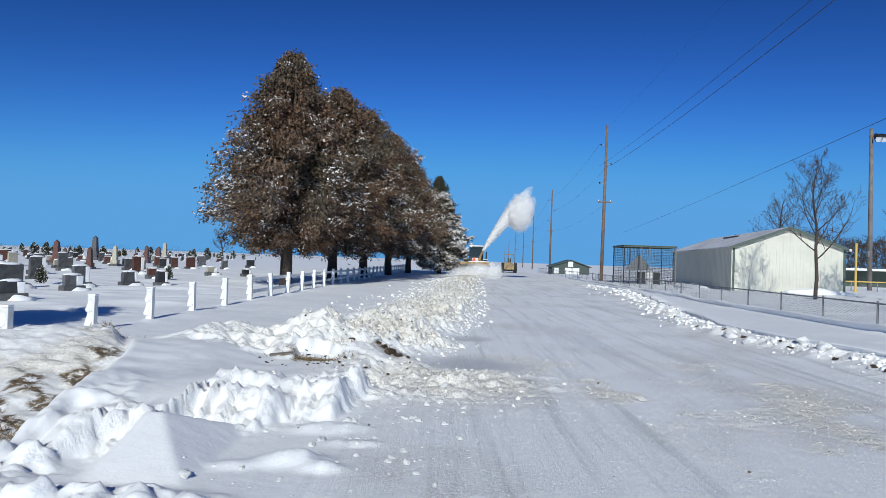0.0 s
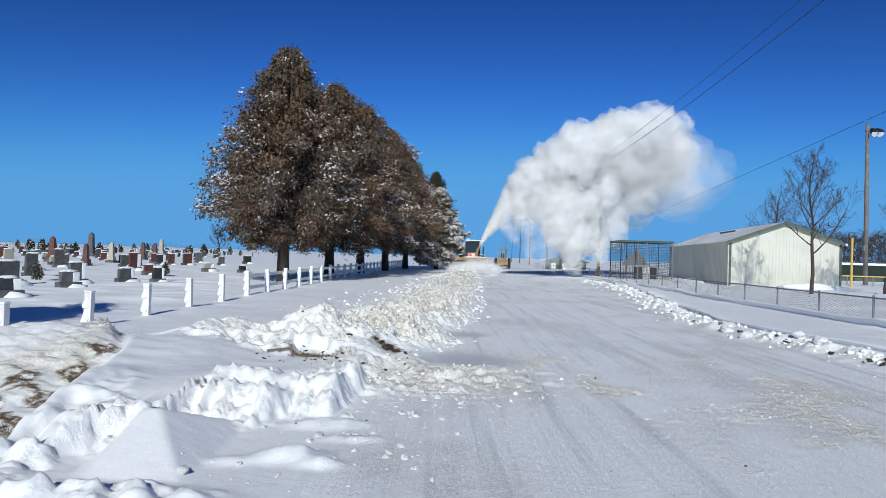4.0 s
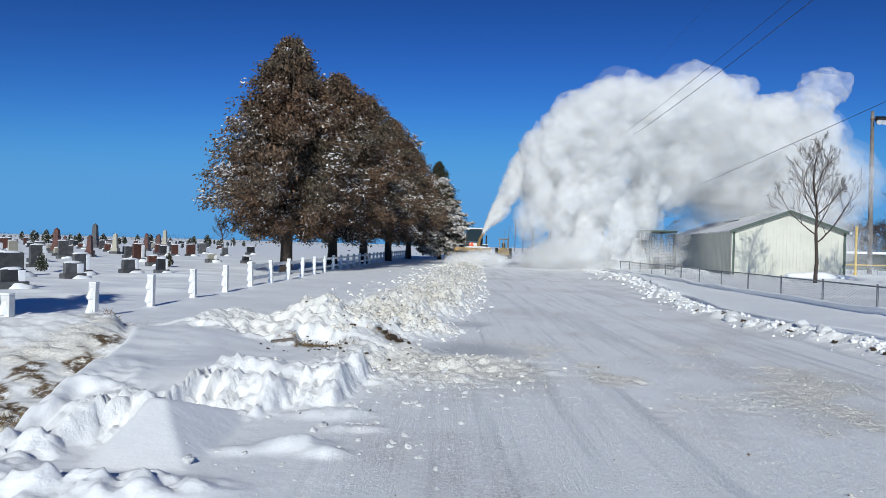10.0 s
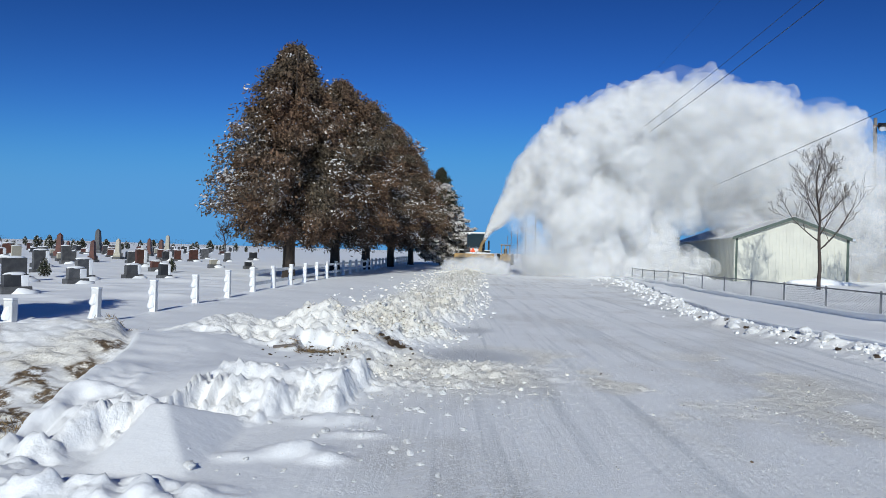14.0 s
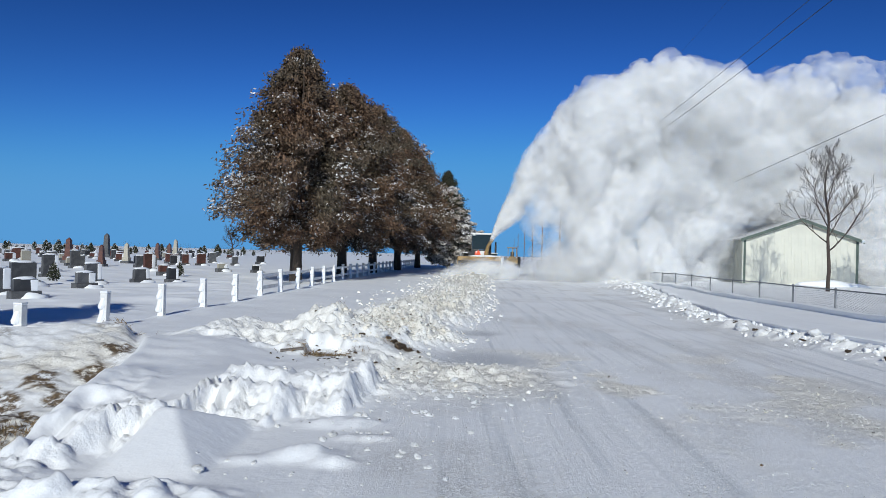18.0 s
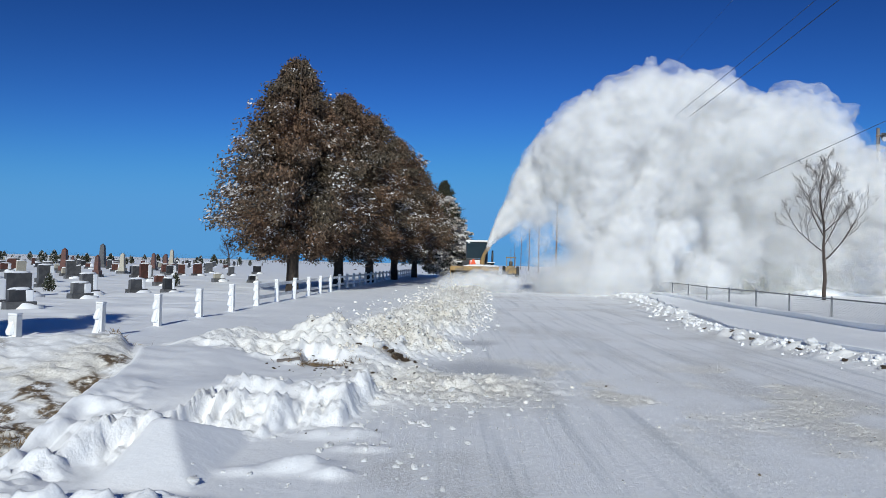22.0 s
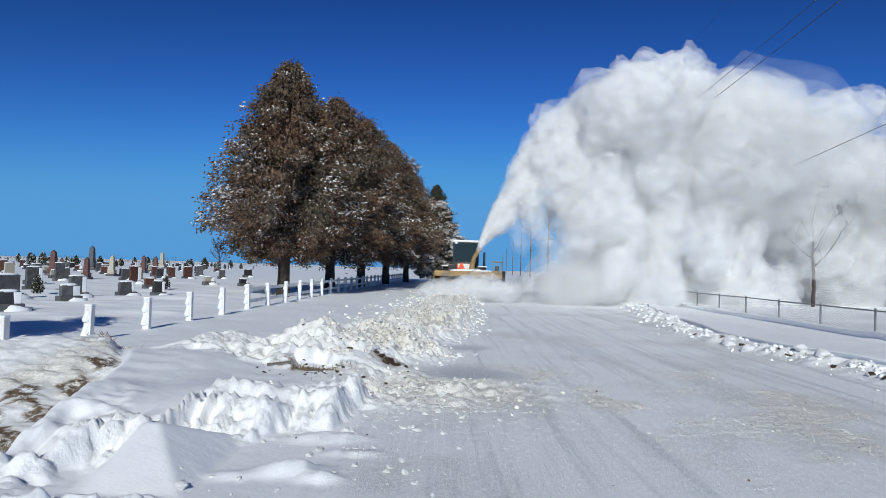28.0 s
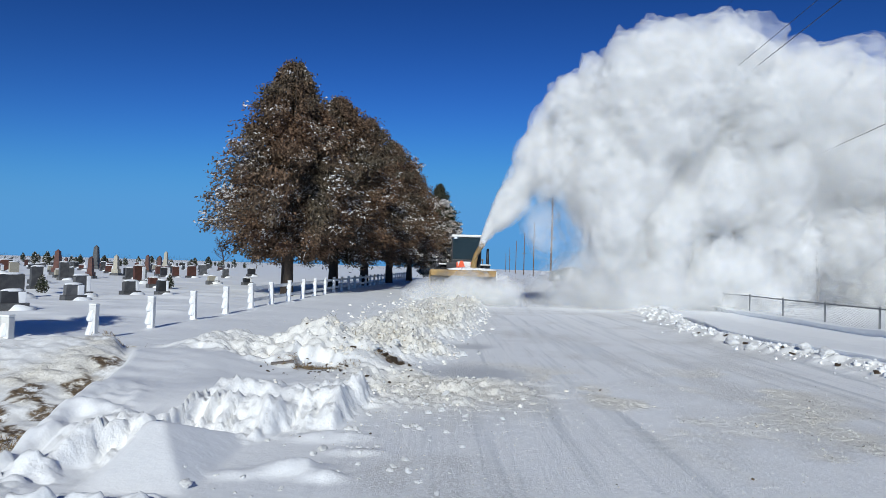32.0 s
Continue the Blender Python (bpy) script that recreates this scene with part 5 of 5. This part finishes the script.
def rubble():
    rng = np.random.default_rng(21)
    y = 9.0 + 40 * rng.random(1700) ** 1.3
    x = clod_x(y) + rng.normal(0.1, 0.34, 1700) * np.interp(y, [9, 20, 40], [0.6, 1.0, 1.5]) + 0.25 * fbm(y / 0.8, y * 0, 2, 151)
    lumps("windrow_rubble", x, y, 0.010 + 0.05 * rng.random(1700) ** 4 * np.interp(y, [9, 40], [1.0, 1.8]), CLOD, 3, "small broken white lumps along the ploughed windrow")
    y = 9.6 + 16 * rng.random(2200) ** 1.4
    x = bank_x(y) - rng.normal(0.85, 0.75, 2200)
    keep = (x < bank_x(y) + 0.1) & (np.hypot(x + 0.7, y - 10.05) > 0.4)
    lumps("bank_rubble", x[keep], y[keep], 0.007 + 0.040 * rng.random(int(keep.sum())) ** 6, BANKSNOW, 5, "fine creamy rubble of ploughed snow on the bank")
    y = 16 + 38 * rng.random(4200) ** 1.3
    x = bank_x(y) - rng.normal(1.7, 1.2, 4200)
    keep = (x < bank_x(y)) & (x > left_fence_x(y) + 1.2)
    lumps("far_bank_rubble", x[keep], y[keep], 0.009 + 0.042 * rng.random(int(keep.sum())) ** 5 * (1 + y[keep] / 60), BANKSNOW, 6, "broken white snow heaped along the ploughed bank")
    y, x = rng.normal(8.5, 0.7, 260), rng.normal(-0.1, 0.7, 260)
    lumps("fan_rubble", x, y, 0.004 + 0.022 * rng.random(260) ** 3.5, BANKSNOW, 8, "scattered creamy rubble spilling on to the road")


clods()
rubble()
crumbs()
grass_tuft("dead_grass", [(-1.75, 9.3, 0.25, 0.08, 260), (-0.75, 10.1, 0.15, 0.1, 90), (-4.25, 6.1, 0.28, 0.25, 700), (-4.3, 5.3, 0.25, 0.3, 500), (-5.0, 10.2, 0.15, 0.1, 60), (-1.0, 11.8, 0.4, 0.3, 90), (-1.7, 11.4, 0.5, 0.3, 90)], 0, 0.12, 3, "brown dead grass showing through the torn snow")


def plank():
    ob = part("plank", box(-0.16, 0.16, -0.03, 0.03, -0.012, 0.012, 0.004), GREYPOLE)
    ob.matrix_basis = pose(-2.2, 9.3, height(-2.2, 9.3) + 0.01, 14, -6, 8)
    tagged(ob, "weathered grey board sticking out of the bank", "board")


plank()


# ---- snow blower ----
WHEELS = []


def wheel(parent, x, y, r, w):
    wl = part("wheel", tube([(-w / 2, 0, 0), (-w * 0.3, 0, 0), (w * 0.3, 0, 0), (w / 2, 0, 0)], [r * 0.86, r, r, r * 0.86], 24), RUBBER, parent, "black rubber tyre", True)
    bm = bmesh.new()
    for k in range(18):
        for s in (-1, 1):
            add_box(bm, 0.02 * s, w * 0.46 * s, -0.03, 0.03, r - 0.01, r + 0.035, 0.0, pose(0, 0, 0, 20 * k + 10 * (s > 0), 0, 0))
    part("tread", bm, RUBBER, wl)
    part("rim", tube([(-w * 0.52, 0, 0), (w * 0.52, 0, 0)], [r * 0.5, r * 0.5], 16), OLDYELLOW, wl)
    wl.matrix_basis = pose(x, y, r)
    WHEELS.append((wl, x, y, r, parent))


def snow_blower():
    g = thing("snow_blower_tractor", pose(0, 0, 0), "tractor with a wide yellow rear snow blower and chute", "tractor")
    # blower: open box with auger, deck and end plates
    part("deck", box(-1.45, 1.45, -0.55, 0.45, 1.42, 1.50, 0.02), YELLOW, g)
    part("hood", box(-1.45, 1.45, -0.60, -0.50, 1.22, 1.46, 0.02), YELLOW, g, "dull yellow painted hood")
    part("snow_on_deck", drift_bm(0.35, -0.05, 1.52, 1.05, 0.42, 0.09, 4), SNOW, g, smooth=True)
    for x in (-1.47, 1.43):
        part("end_plate", box(x, x + 0.04, -0.75, 0.45, 0.05, 1.45, 0.01), YELLOW if x < 0 else BOX, g)
    part("back_plate", box(-1.43, 1.43, 0.40, 0.45, 0.05, 1.42), OLDYELLOW, g)
    part("auger", tube([(-1.42, -0.15, 0.6), (1.42, -0.15, 0.6)], [0.10, 0.10], 10), BLACK, g)
    for k in range(15):
        x = -1.33 + k * 0.19
        bm = bmesh.new()
        bmesh.ops.create_cone(bm, cap_ends=True, segments=18, radius1=0.45, radius2=0.45, depth=0.02, matrix=pose(x, -0.15, 0.6, 0, 90, 12 if x < 0 else -12))
        part("flight", bm, OLDYELLOW, g)
    part("snow_in_intake", drift_bm(0.1, -0.45, 0.35, 1.25, 0.38, 0.55, 9), SNOW, g, smooth=True)
    part("cutting_edge", box(-1.43, 1.43, -0.62, -0.54, 0.0, 0.08), BLACK, g)
    # chute
    ch = part("chute", tube([(0.42, 0.1, 1.45), (0.44, 0.1, 1.85), (0.53, 0.08, 2.2), (0.69, 0.05, 2.5), (0.82, 0.03, 2.7)], [0.17, 0.13, 0.11, 0.11, 0.11], 12), YELLOW, g, "yellow discharge chute", True)
    part("collar", tube([(0.42, 0.1, 1.46), (0.42, 0.1, 1.56)], [0.24, 0.24], 16), BLACK, ch)
    part("chute_arm", tube([(0.36, 0.0, 1.5), (0.45, -0.05, 2.0), (0.72, -0.02, 2.4)], [0.03, 0.03, 0.03], 6), OLDYELLOW, g)
    part("stack", tube([(1.04, 0.9, 1.2), (1.04, 0.9, 2.0), (1.04, 0.9, 2.5)], [0.06, 0.07, 0.055], 10), BLACK, g, "black exhaust stack", True)
    part("air_cleaner", tube([(0.9, 1.0, 1.3), (0.9, 1.0, 1.75)], [0.13, 0.13], 10), BLACK, g)
    part("hydraulic_box", box(-0.82, -0.36, 0.5, 0.85, 1.55, 1.82, 0.03), BLACK, g)
    part("rear_body", box(-0.34, 0.30, 0.5, 1.0, 1.45, 1.88, 0.04), BOX, g, "white rear panel with orange edges")
    for x in (-0.36, 0.28):
        part("marker", box(x, x + 0.06, 0.46, 0.5, 1.5, 1.85, 0.01), ORANGE, g)
    bm = bmesh.new()
    vs = [bm.verts.new((x, y, z)) for y in (0.44, 0.46) for x, z in ((-0.30, 1.62), (0.04, 1.62), (-0.08, 1.92), (-0.18, 1.92))]
    for f in ((0, 1, 2, 3), (7, 6, 5, 4), (0, 4, 5, 1), (1, 5, 6, 2), (2, 6, 7, 3), (3, 7, 4, 0)):
        bm.faces.new([vs[i] for i in f])
    bmesh.ops.recalc_face_normals(bm, faces=bm.faces)
    tri = part("slow_sign", bm, ORANGE, g, "orange slow-moving-vehicle triangle")
    part("border", box(-0.31, 0.05, 0.425, 0.44, 1.60, 1.625), RED, tri)
    # cab
    part("roof", box(-0.64, 0.76, 0.75, 2.35, 3.0, 3.12, 0.04), BOX, g, "white cab roof with snow")
    for x in (-0.62, 0.68):
        for y in (0.8, 2.25):
            part("cab_pillar", box(x, x + 0.06, y, y + 0.06, 1.85, 3.0, 0.01), BLACK, g)
    part("rear_window", box(-0.55, 0.67, 0.82, 0.84, 2.0, 2.97), GLASS, g)
    for x in (-0.60, 0.70):
        part("side_window", box(x, x + 0.02, 0.88, 2.23, 2.0, 2.97), GLASS, g)
    part("cab_body", box(-0.62, 0.74, 0.8, 2.3, 1.2, 1.98, 0.03), BLACK, g)
    part("windscreen", box(-0.55, 0.67, 2.27, 2.29, 2.0, 2.97), GLASS, g)
    part("bonnet", box(-0.45, 0.45, 2.3, 4.2, 1.0, 1.9, 0.08), BOX, g)
    part("chassis", box(-0.4, 0.4, 0.45, 4.0, 0.6, 1.2, 0.03), BLACK, g)
    for x in (-0.95, 0.95):
        wheel(g, x, 1.4, 0.85, 0.45)
        wheel(g, x * 0.9, 3.6, 0.6, 0.35)
        part("fender", box(x - 0.25, x + 0.25, 0.8, 2.0, 1.72, 1.78, 0.02), BOX, g)
    part("work_lamp", box(-0.5, -0.36, 0.68, 0.76, 2.9, 3.0, 0.02), LAMPGLASS, g)
    return g


def drift_bm(cx, cy, cz, sx, sy, sz, seed):
    bm = bmesh.new()
    bmesh.ops.create_icosphere(bm, subdivisions=3, radius=1.0)
    for v in bm.verts:
        k = 1 + 0.3 * noise.noise(v.co * 2.0 + Vector((seed, 0, 0)))
        v.co = Vector((cx + v.co.x * sx * k, cy + v.co.y * sy * k, cz + max(v.co.z, -0.3) * sz * k))
    return bm


blower = snow_blower()


def loader():
    g = thing("loader_tractor", pose(0, 0, 0), "old yellow loader tractor following on the road", "tractor")
    part("body", box(-0.5, 0.5, 0, 3.2, 0.7, 1.55, 0.06), OLDYELLOW, g)
    part("rear_panel", box(-0.75, 0.75, -0.15, 0.1, 0.5, 1.35, 0.04), OLDYELLOW, g)
    for x in (-0.62, 0.54):
        for y in (0.3, 1.7):
            part("cab_pillar", box(x, x + 0.08, y, y + 0.08, 1.5, 2.7, 0.01), OLDYELLOW, g)
    part("roof", box(-0.72, 0.72, 0.1, 1.95, 2.7, 2.82, 0.04), OLDYELLOW, g)
    part("seat_back", box(-0.25, 0.25, 0.8, 0.95, 1.5, 2.2, 0.04), BLACK, g)
    part("rear_frame", box(-0.05, 0.05, 0.28, 0.34, 1.5, 2.7), OLDYELLOW, g)
    for x in (-0.95, 0.95):
        wheel(g, x, 0.7, 0.75, 0.42)
        wheel(g, x * 0.85, 2.8, 0.55, 0.35)
        part("boom", box(x * 0.8 - 0.06, x * 0.8 + 0.06, 1.5, 4.3, 0.95, 1.15, 0.02), OLDYELLOW, g)
    part("bucket", box(-1.1, 1.1, 4.2, 4.9, 0.25, 0.95, 0.05), BLACK, g)
    return g


follower = loader()


# ---- blown snow ----
def powder(name, alpha, scale=2.2, trans=0.13, low=0.15):
    """Flying powder: a bright, ragged veil that thins out where the flakes are few."""
    m = bpy.data.materials.new(name)
    m.use_nodes = True
    nt = m.node_tree
    b = nt.nodes["Principled BSDF"]
    b.inputs["Base Color"].default_value, b.inputs["Roughness"].default_value = (0.99, 0.99, 0.985, 1), 1.0
    b.inputs["Specular IOR Level"].default_value = 0.0
    co = nt.nodes.new("ShaderNodeTexCoord")
    n = nt.nodes.new("ShaderNodeTexNoise")
    n.inputs["Scale"].default_value, n.inputs["Detail"].default_value, n.inputs["Roughness"].default_value = scale, 7, 0.58
    nt.links.new(co.outputs["Object"], n.inputs["Vector"])
    r = nt.nodes.new("ShaderNodeMapRange")
    r.inputs[1].default_value, r.inputs[2].default_value, r.inputs[3].default_value, r.inputs[4].default_value = 0.34, 0.62, alpha * low, alpha
    nt.links.new(n.outputs[0], r.inputs[0])
    bp = nt.nodes.new("ShaderNodeBump")
    bp.inputs["Strength"].default_value, bp.inputs["Distance"].default_value = 0.2, 0.25
    nt.links.new(n.outputs[0], bp.inputs["Height"])
    nt.links.new(bp.outputs[0], b.inputs["Normal"])
    t = nt.nodes.new("ShaderNodeBsdfTranslucent")
    t.inputs["Color"].default_value = (0.99, 0.99, 0.985, 1)
    clear = nt.nodes.new("ShaderNodeBsdfTransparent")
    ms, mv = nt.nodes.new("ShaderNodeMixShader"), nt.nodes.new("ShaderNodeMixShader")
    ms.inputs[0].default_value = trans
    nt.links.new(b.outputs[0], ms.inputs[1])
    nt.links.new(t.outputs[0], ms.inputs[2])
    nt.links.new(r.outputs[0], mv.inputs[0])
    nt.links.new(clear.outputs[0], mv.inputs[1])
    nt.links.new(ms.outputs[0], mv.inputs[2])
    nt.links.new(mv.outputs[0], nt.nodes["Material Output"].inputs[0])
    return m


DENSE = powder("dense_powder", 0.22, 2.6, low=0.35)
SOFT = powder("drifting_powder", 0.24, low=0.2)
THIN = powder("thin_powder", 0.075, 1.6, low=0.3)


def puff_mesh(seed, mat, stretch=(1, 1, 1), shells=(1.0, 0.83, 0.64), rough=0.42, fine=4):
    """A ragged lump of flying powder of radius about 1, in nested uneven skins."""
    bm = bmesh.new()
    for k, rad in enumerate(shells):
        g = bmesh.ops.create_icosphere(bm, subdivisions=fine, radius=1.0)
        for v in g["verts"]:
            p = v.co.copy()
            o = Vector((seed * 7.3, k * 3.1, 0))
            d = 1 + rough * noise.noise(p * 1.5 + o) + rough * 0.75 * (0.35 - abs(noise.noise(p * 3.1 + o))) + rough * 0.5 * (0.3 - abs(noise.noise(p * 6.5 - o)))
            v.co = Vector((p.x * stretch[0], p.y * stretch[1], p.z * stretch[2])) * (rad * d)
    me = bpy.data.meshes.new("puff")
    bm.to_mesh(me)
    bm.free()
    me.polygons.foreach_set("use_smooth", [True] * len(me.polygons))
    me.materials.append(mat)
    return me


BODY = [puff_mesh(s, DENSE, (0.8, 0.8, 1.3), rough=0.34) for s in range(1, 7)]
LIGHT = [puff_mesh(s, SOFT, (1.15, 1, 0.9), (1.0, 0.72)) for s in range(7, 12)]
JET = [puff_mesh(s, DENSE, (0.7, 0.7, 1.7), (1.0, 0.75), 0.35, 3) for s in (12, 13, 14)]
RAIN = [puff_mesh(s, THIN, (0.8, 0.8, 1.5), fine=3) for s in (18, 19)]
HAZE = [puff_mesh(s, THIN, (1.2, 1, 0.8), fine=3) for s in (15, 16, 17)]

plume = thing("snow_plume", pose(0, 0, 0), "billowing white plume of snow thrown from the chute", "snow plume")


def puff(mesh, size, parent):
    ob = new("puff", mesh)
    ob.scale = (size, size, size)
    ob.parent = parent
    return tagged(ob, kind="stuff")


MOUTH = (0.80, 2.7)            # the chute's mouth: to the side of the lane's middle, and its height


def blower_y(t):
    return 64.0 - 1.078 * t


def throw(t):
    """How high the outermost stream rises."""
    return float(np.interp(t, [0, 2, 3, 6, 8, 12, 14, 19, 22, 24, 28, 30, 32], [12.5, 15.6, 15.2, 14.2, 15.4, 15.0, 13.4, 14.2, 12.6, 11.5, 11.2, 11.2, 11.8]))


def stream(x, s, t):
    """The height over the mouth of stream s (0: innermost, 1: outermost), x metres from the mouth."""
    h = throw(t)
    bend = h * float(np.interp(t, [0, 2, 5, 32], [0.50, 0.46, 0.33, 0.31]))
    s = lerp(s, 0.62 + 0.38 * s, float(np.interp(t, [0, 2.5, 5.0], [1.0, 0.85, 0])))
    climb = float(np.interp(t, [0, 5, 10, 19, 23, 32], [0, 0, 0.10, 0.10, -0.06, 0.0]))
    return h * (0.10 + 0.90 * s) * (1 - math.exp(-x / (bend * (0.5 + 0.5 * s)))) + climb * s * max(x - 10, 0)


def carried_to(age):
    return 20 * (1 - math.exp(-max(age, 0) / 4.0)) + 1.2 * age


def age_at(x):
    lo, hi = 0.0, 30.0
    for _ in range(30):
        mid = (lo + hi) / 2
        lo, hi = (mid, hi) if carried_to(mid) < x else (lo, mid)
    return lo


def depth_at(x, d):
    """Sideways place: the fan widens, and the wind carries it away from the road's head."""
    return d * min(1.0, 0.12 + 0.10 * x) - 0.04 * min(x, 6) + 0.52 * max(x - 6, 0) - 0.6 * max(x - 21, 0)


def puff_place(t, c):
    """Where one lump is at t: in the stream, falling, or back under the snow at the chute."""
    a = (t - c["birth"]) % c["life"]
    if t < c["birth"] or a < c["from"]:
        return MOUTH[0] + 0.5, 0.0, -4.0
    turn = c["turn"]
    x = carried_to(a)
    r = c["r"]
    if x <= turn:
        z = stream(x, c["s"], t)
    else:
        a0 = age_at(turn)
        down = a - a0
        x = turn + (x - turn) * c["slow"]
        z = stream(turn, c["s"], t) + (0 if c["heavy"] else 0.4 * (stream(x, c["s"], t) - stream(turn, c["s"], t)))
        early = float(np.interp(t, [2.5, 5.5], [0.03, 1.0]))
        late = float(np.interp(t, [16, 23], [1.0, 2.4]))
        z -= early * (1.5 * down + 0.75 * down * down) if c["heavy"] else late * c["sink"] * down * down / (down + 1.5)
    z -= r * 0.95 * c["s"]
    z += MOUTH[1]
    x += 0.35 * r * math.sin(c["w"] * t + c["p"])
    if z < -r:
        return x, depth_at(x, c["d"]), -4.0
    return MOUTH[0] + x + 0.4 * r, depth_at(x, c["d"]), z


def motions():
    rng = random.Random(11)
    rows = [(t, pose(lane_x(blower_y(t)), blower_y(t), 0.02, 0, 0, -3.9)) for t in (0, 8, 16, 24, 32)]
    walk(blower, rows)
    walk(plume, [(t, pose(lane_x(blower_y(t)), blower_y(t), 0.02)) for t in (0, 8, 16, 24, 32)])
    walk(follower, [(t, pose(x, y, 0, 0, 0, -5)) for t, x, y in ((0, 10.1, 98), (6, 8.9, 93), (19, 8.5, 91), (24, 9.0, 92), (28, 7.9, 90), (30, 6.3, 88), (32, 4.6, 86))])
    times = [0.5 * k for k in range(65)]
    for wl, x, y, r, owner in WHEELS:
        far = 34.5 if owner is blower else 13.0
        walk(wl, [(t, pose(x, y, r, math.degrees(far * t / 32 / r), 0, 0)) for t in times])

    def fly(mesh, r, c):
        ob = puff(mesh, r, plume)
        c.update(r=r, w=rng.uniform(0.5, 1.1), p=rng.uniform(0, 6.28))
        c["from"] = age_at(max(0.6, (r - 0.25) * 3.1))
        c["birth"] = -0.6 + c["life"] * rng.random()
        w, p = c["w"], c["p"]

        def turned(place, t):
            return t, pose(*place, 14 * math.sin(w * t + p), 25 * math.sin(0.8 * w * t + 2 * p), 22 * math.sin(0.6 * w * t + 3 * p))
        rows = [turned(puff_place(0.0, c), 0.0)]
        for t0, t1 in zip(times, times[1:]):
            a, b = puff_place(t0, c), puff_place(t1, c)
            # it joins and leaves the stream quickly
            if a[2] == -4.0 and b[2] != -4.0:
                rows.append(turned(a, t1 - 2 / FPS))
            elif a[2] != -4.0 and b[2] == -4.0 and not c["heavy"]:
                rows.append(turned(b, t0 + 2 / FPS))
            rows.append(turned(b, t1))
        walk(ob, rows)

    # dense lumps that rise in the fan and fall as a curtain
    for i in range(270):
        s = rng.random() ** 0.6
        turn = rng.uniform(2.6, 5.0) + (10.5 if rng.random() < 0.8 else 3.0) * rng.random() * (0.25 + 0.75 * s)
        fly(BODY[i % 6], rng.uniform(0.6, 1.5), dict(heavy=True, s=s, turn=turn, slow=0.35, d=rng.uniform(-2.6, 2.6), life=age_at(turn) + 3.0))
    # fine rain under the fan
    for i in range(50):
        turn = rng.uniform(1.0, 5.5)
        fly(RAIN[i % 2], rng.uniform(0.7, 1.3), dict(heavy=True, s=0.05 + 0.5 * rng.random(), turn=turn, slow=0.5, d=rng.uniform(-2, 2), life=age_at(turn) + 2.5))
    # lighter powder that sails on with the wind
    for i in range(190):
        s = 0.5 + 0.5 * rng.random() ** 0.7
        fly(LIGHT[i % 5], rng.uniform(1.1, 2.15), dict(heavy=False, s=s, turn=rng.uniform(9, 24), slow=0.9, sink=rng.uniform(0.2, 1.9), d=rng.uniform(-2.8, 2.8), life=11.0))
    # powder shaken out of the far end of the fan
    for i in range(45):
        turn = rng.uniform(8, 18)
        fly(LIGHT[i % 5], rng.uniform(1.0, 1.8), dict(heavy=True, s=rng.uniform(0.45, 1.0), turn=turn, slow=0.6, d=rng.uniform(-2.6, 2.6), life=age_at(turn) + 3.2))
    # thin haze that hangs on downwind
    for i in range(140):
        s = 0.25 + 0.75 * rng.random()
        fly(HAZE[i % 3], rng.uniform(2.2, 4.0), dict(heavy=False, s=s, turn=rng.uniform(8, 22), slow=1.0, sink=rng.uniform(0.3, 1.5), d=rng.uniform(-2.5, 4.0), life=14.5))
    # the narrow jet that leaves the chute
    for k in range(70):
        f = ((k + 0.5) / 70) ** 1.3
        s = 1.0 if f < 0.1 else rng.uniform(0.2, 1.0)
        x0 = 3.6 * f * (0.45 + 0.55 * s)
        ob = puff(JET[k % 3], 0.20 + 0.60 * f, plume)
        way = []
        for t in times:
            x = x0 * (1 + 0.10 * math.sin(t * 3.1 + k))
            z, z2 = stream(x, s, t), stream(x + 0.05, s, t)
            way.append((t, pose(MOUTH[0] + x, -0.06 * x + 0.12 * x * math.sin(5 * k), MOUTH[1] + z - 0.2 * f, 0, math.degrees(math.atan2(0.05, z2 - z)), 0) @ pose(0, 0, 0, 0, 0, 20 * math.sin(2 * t + k))))
        walk(ob, way)
    # dust where the snow lands, and round the blower
    for k in range(34):
        ob = puff(HAZE[k % 3], rng.uniform(1.2, 2.2), plume)
        x0, d = rng.uniform(4.5, 16), rng.uniform(-2, 2)
        way = []
        for t in times:
            m = float(sstep(3.0, 6.0, np.array(t - 0.08 * x0)))
            way.append((t, pose(MOUTH[0] + x0 + 0.8 * math.sin(0.6 * t + k), depth_at(x0, d), -3.5 + (4.0 + 0.5 * math.sin(k)) * m + 0.3 * math.sin(0.7 * t + 2 * k), 0, 12 * math.sin(0.6 * t), 15 * math.sin(0.5 * t))))
        walk(ob, way)
    for k in range(36):
        ob = puff(LIGHT[k % 5] if k % 2 else HAZE[k % 3], rng.uniform(0.45, 0.85), plume)
        x0, up = rng.uniform(-1.9, 1.9), rng.uniform(-0.25, 0.35)
        walk(ob, [(float(j), pose(x0 + 0.3 * math.sin(j + k), -1.0 + 0.3 * math.sin(1.3 * j + k), 0.35 + up + 0.15 * math.sin(2.1 * j + k), 0, 0, 20 * math.sin(j))) for j in range(33)])


motions()
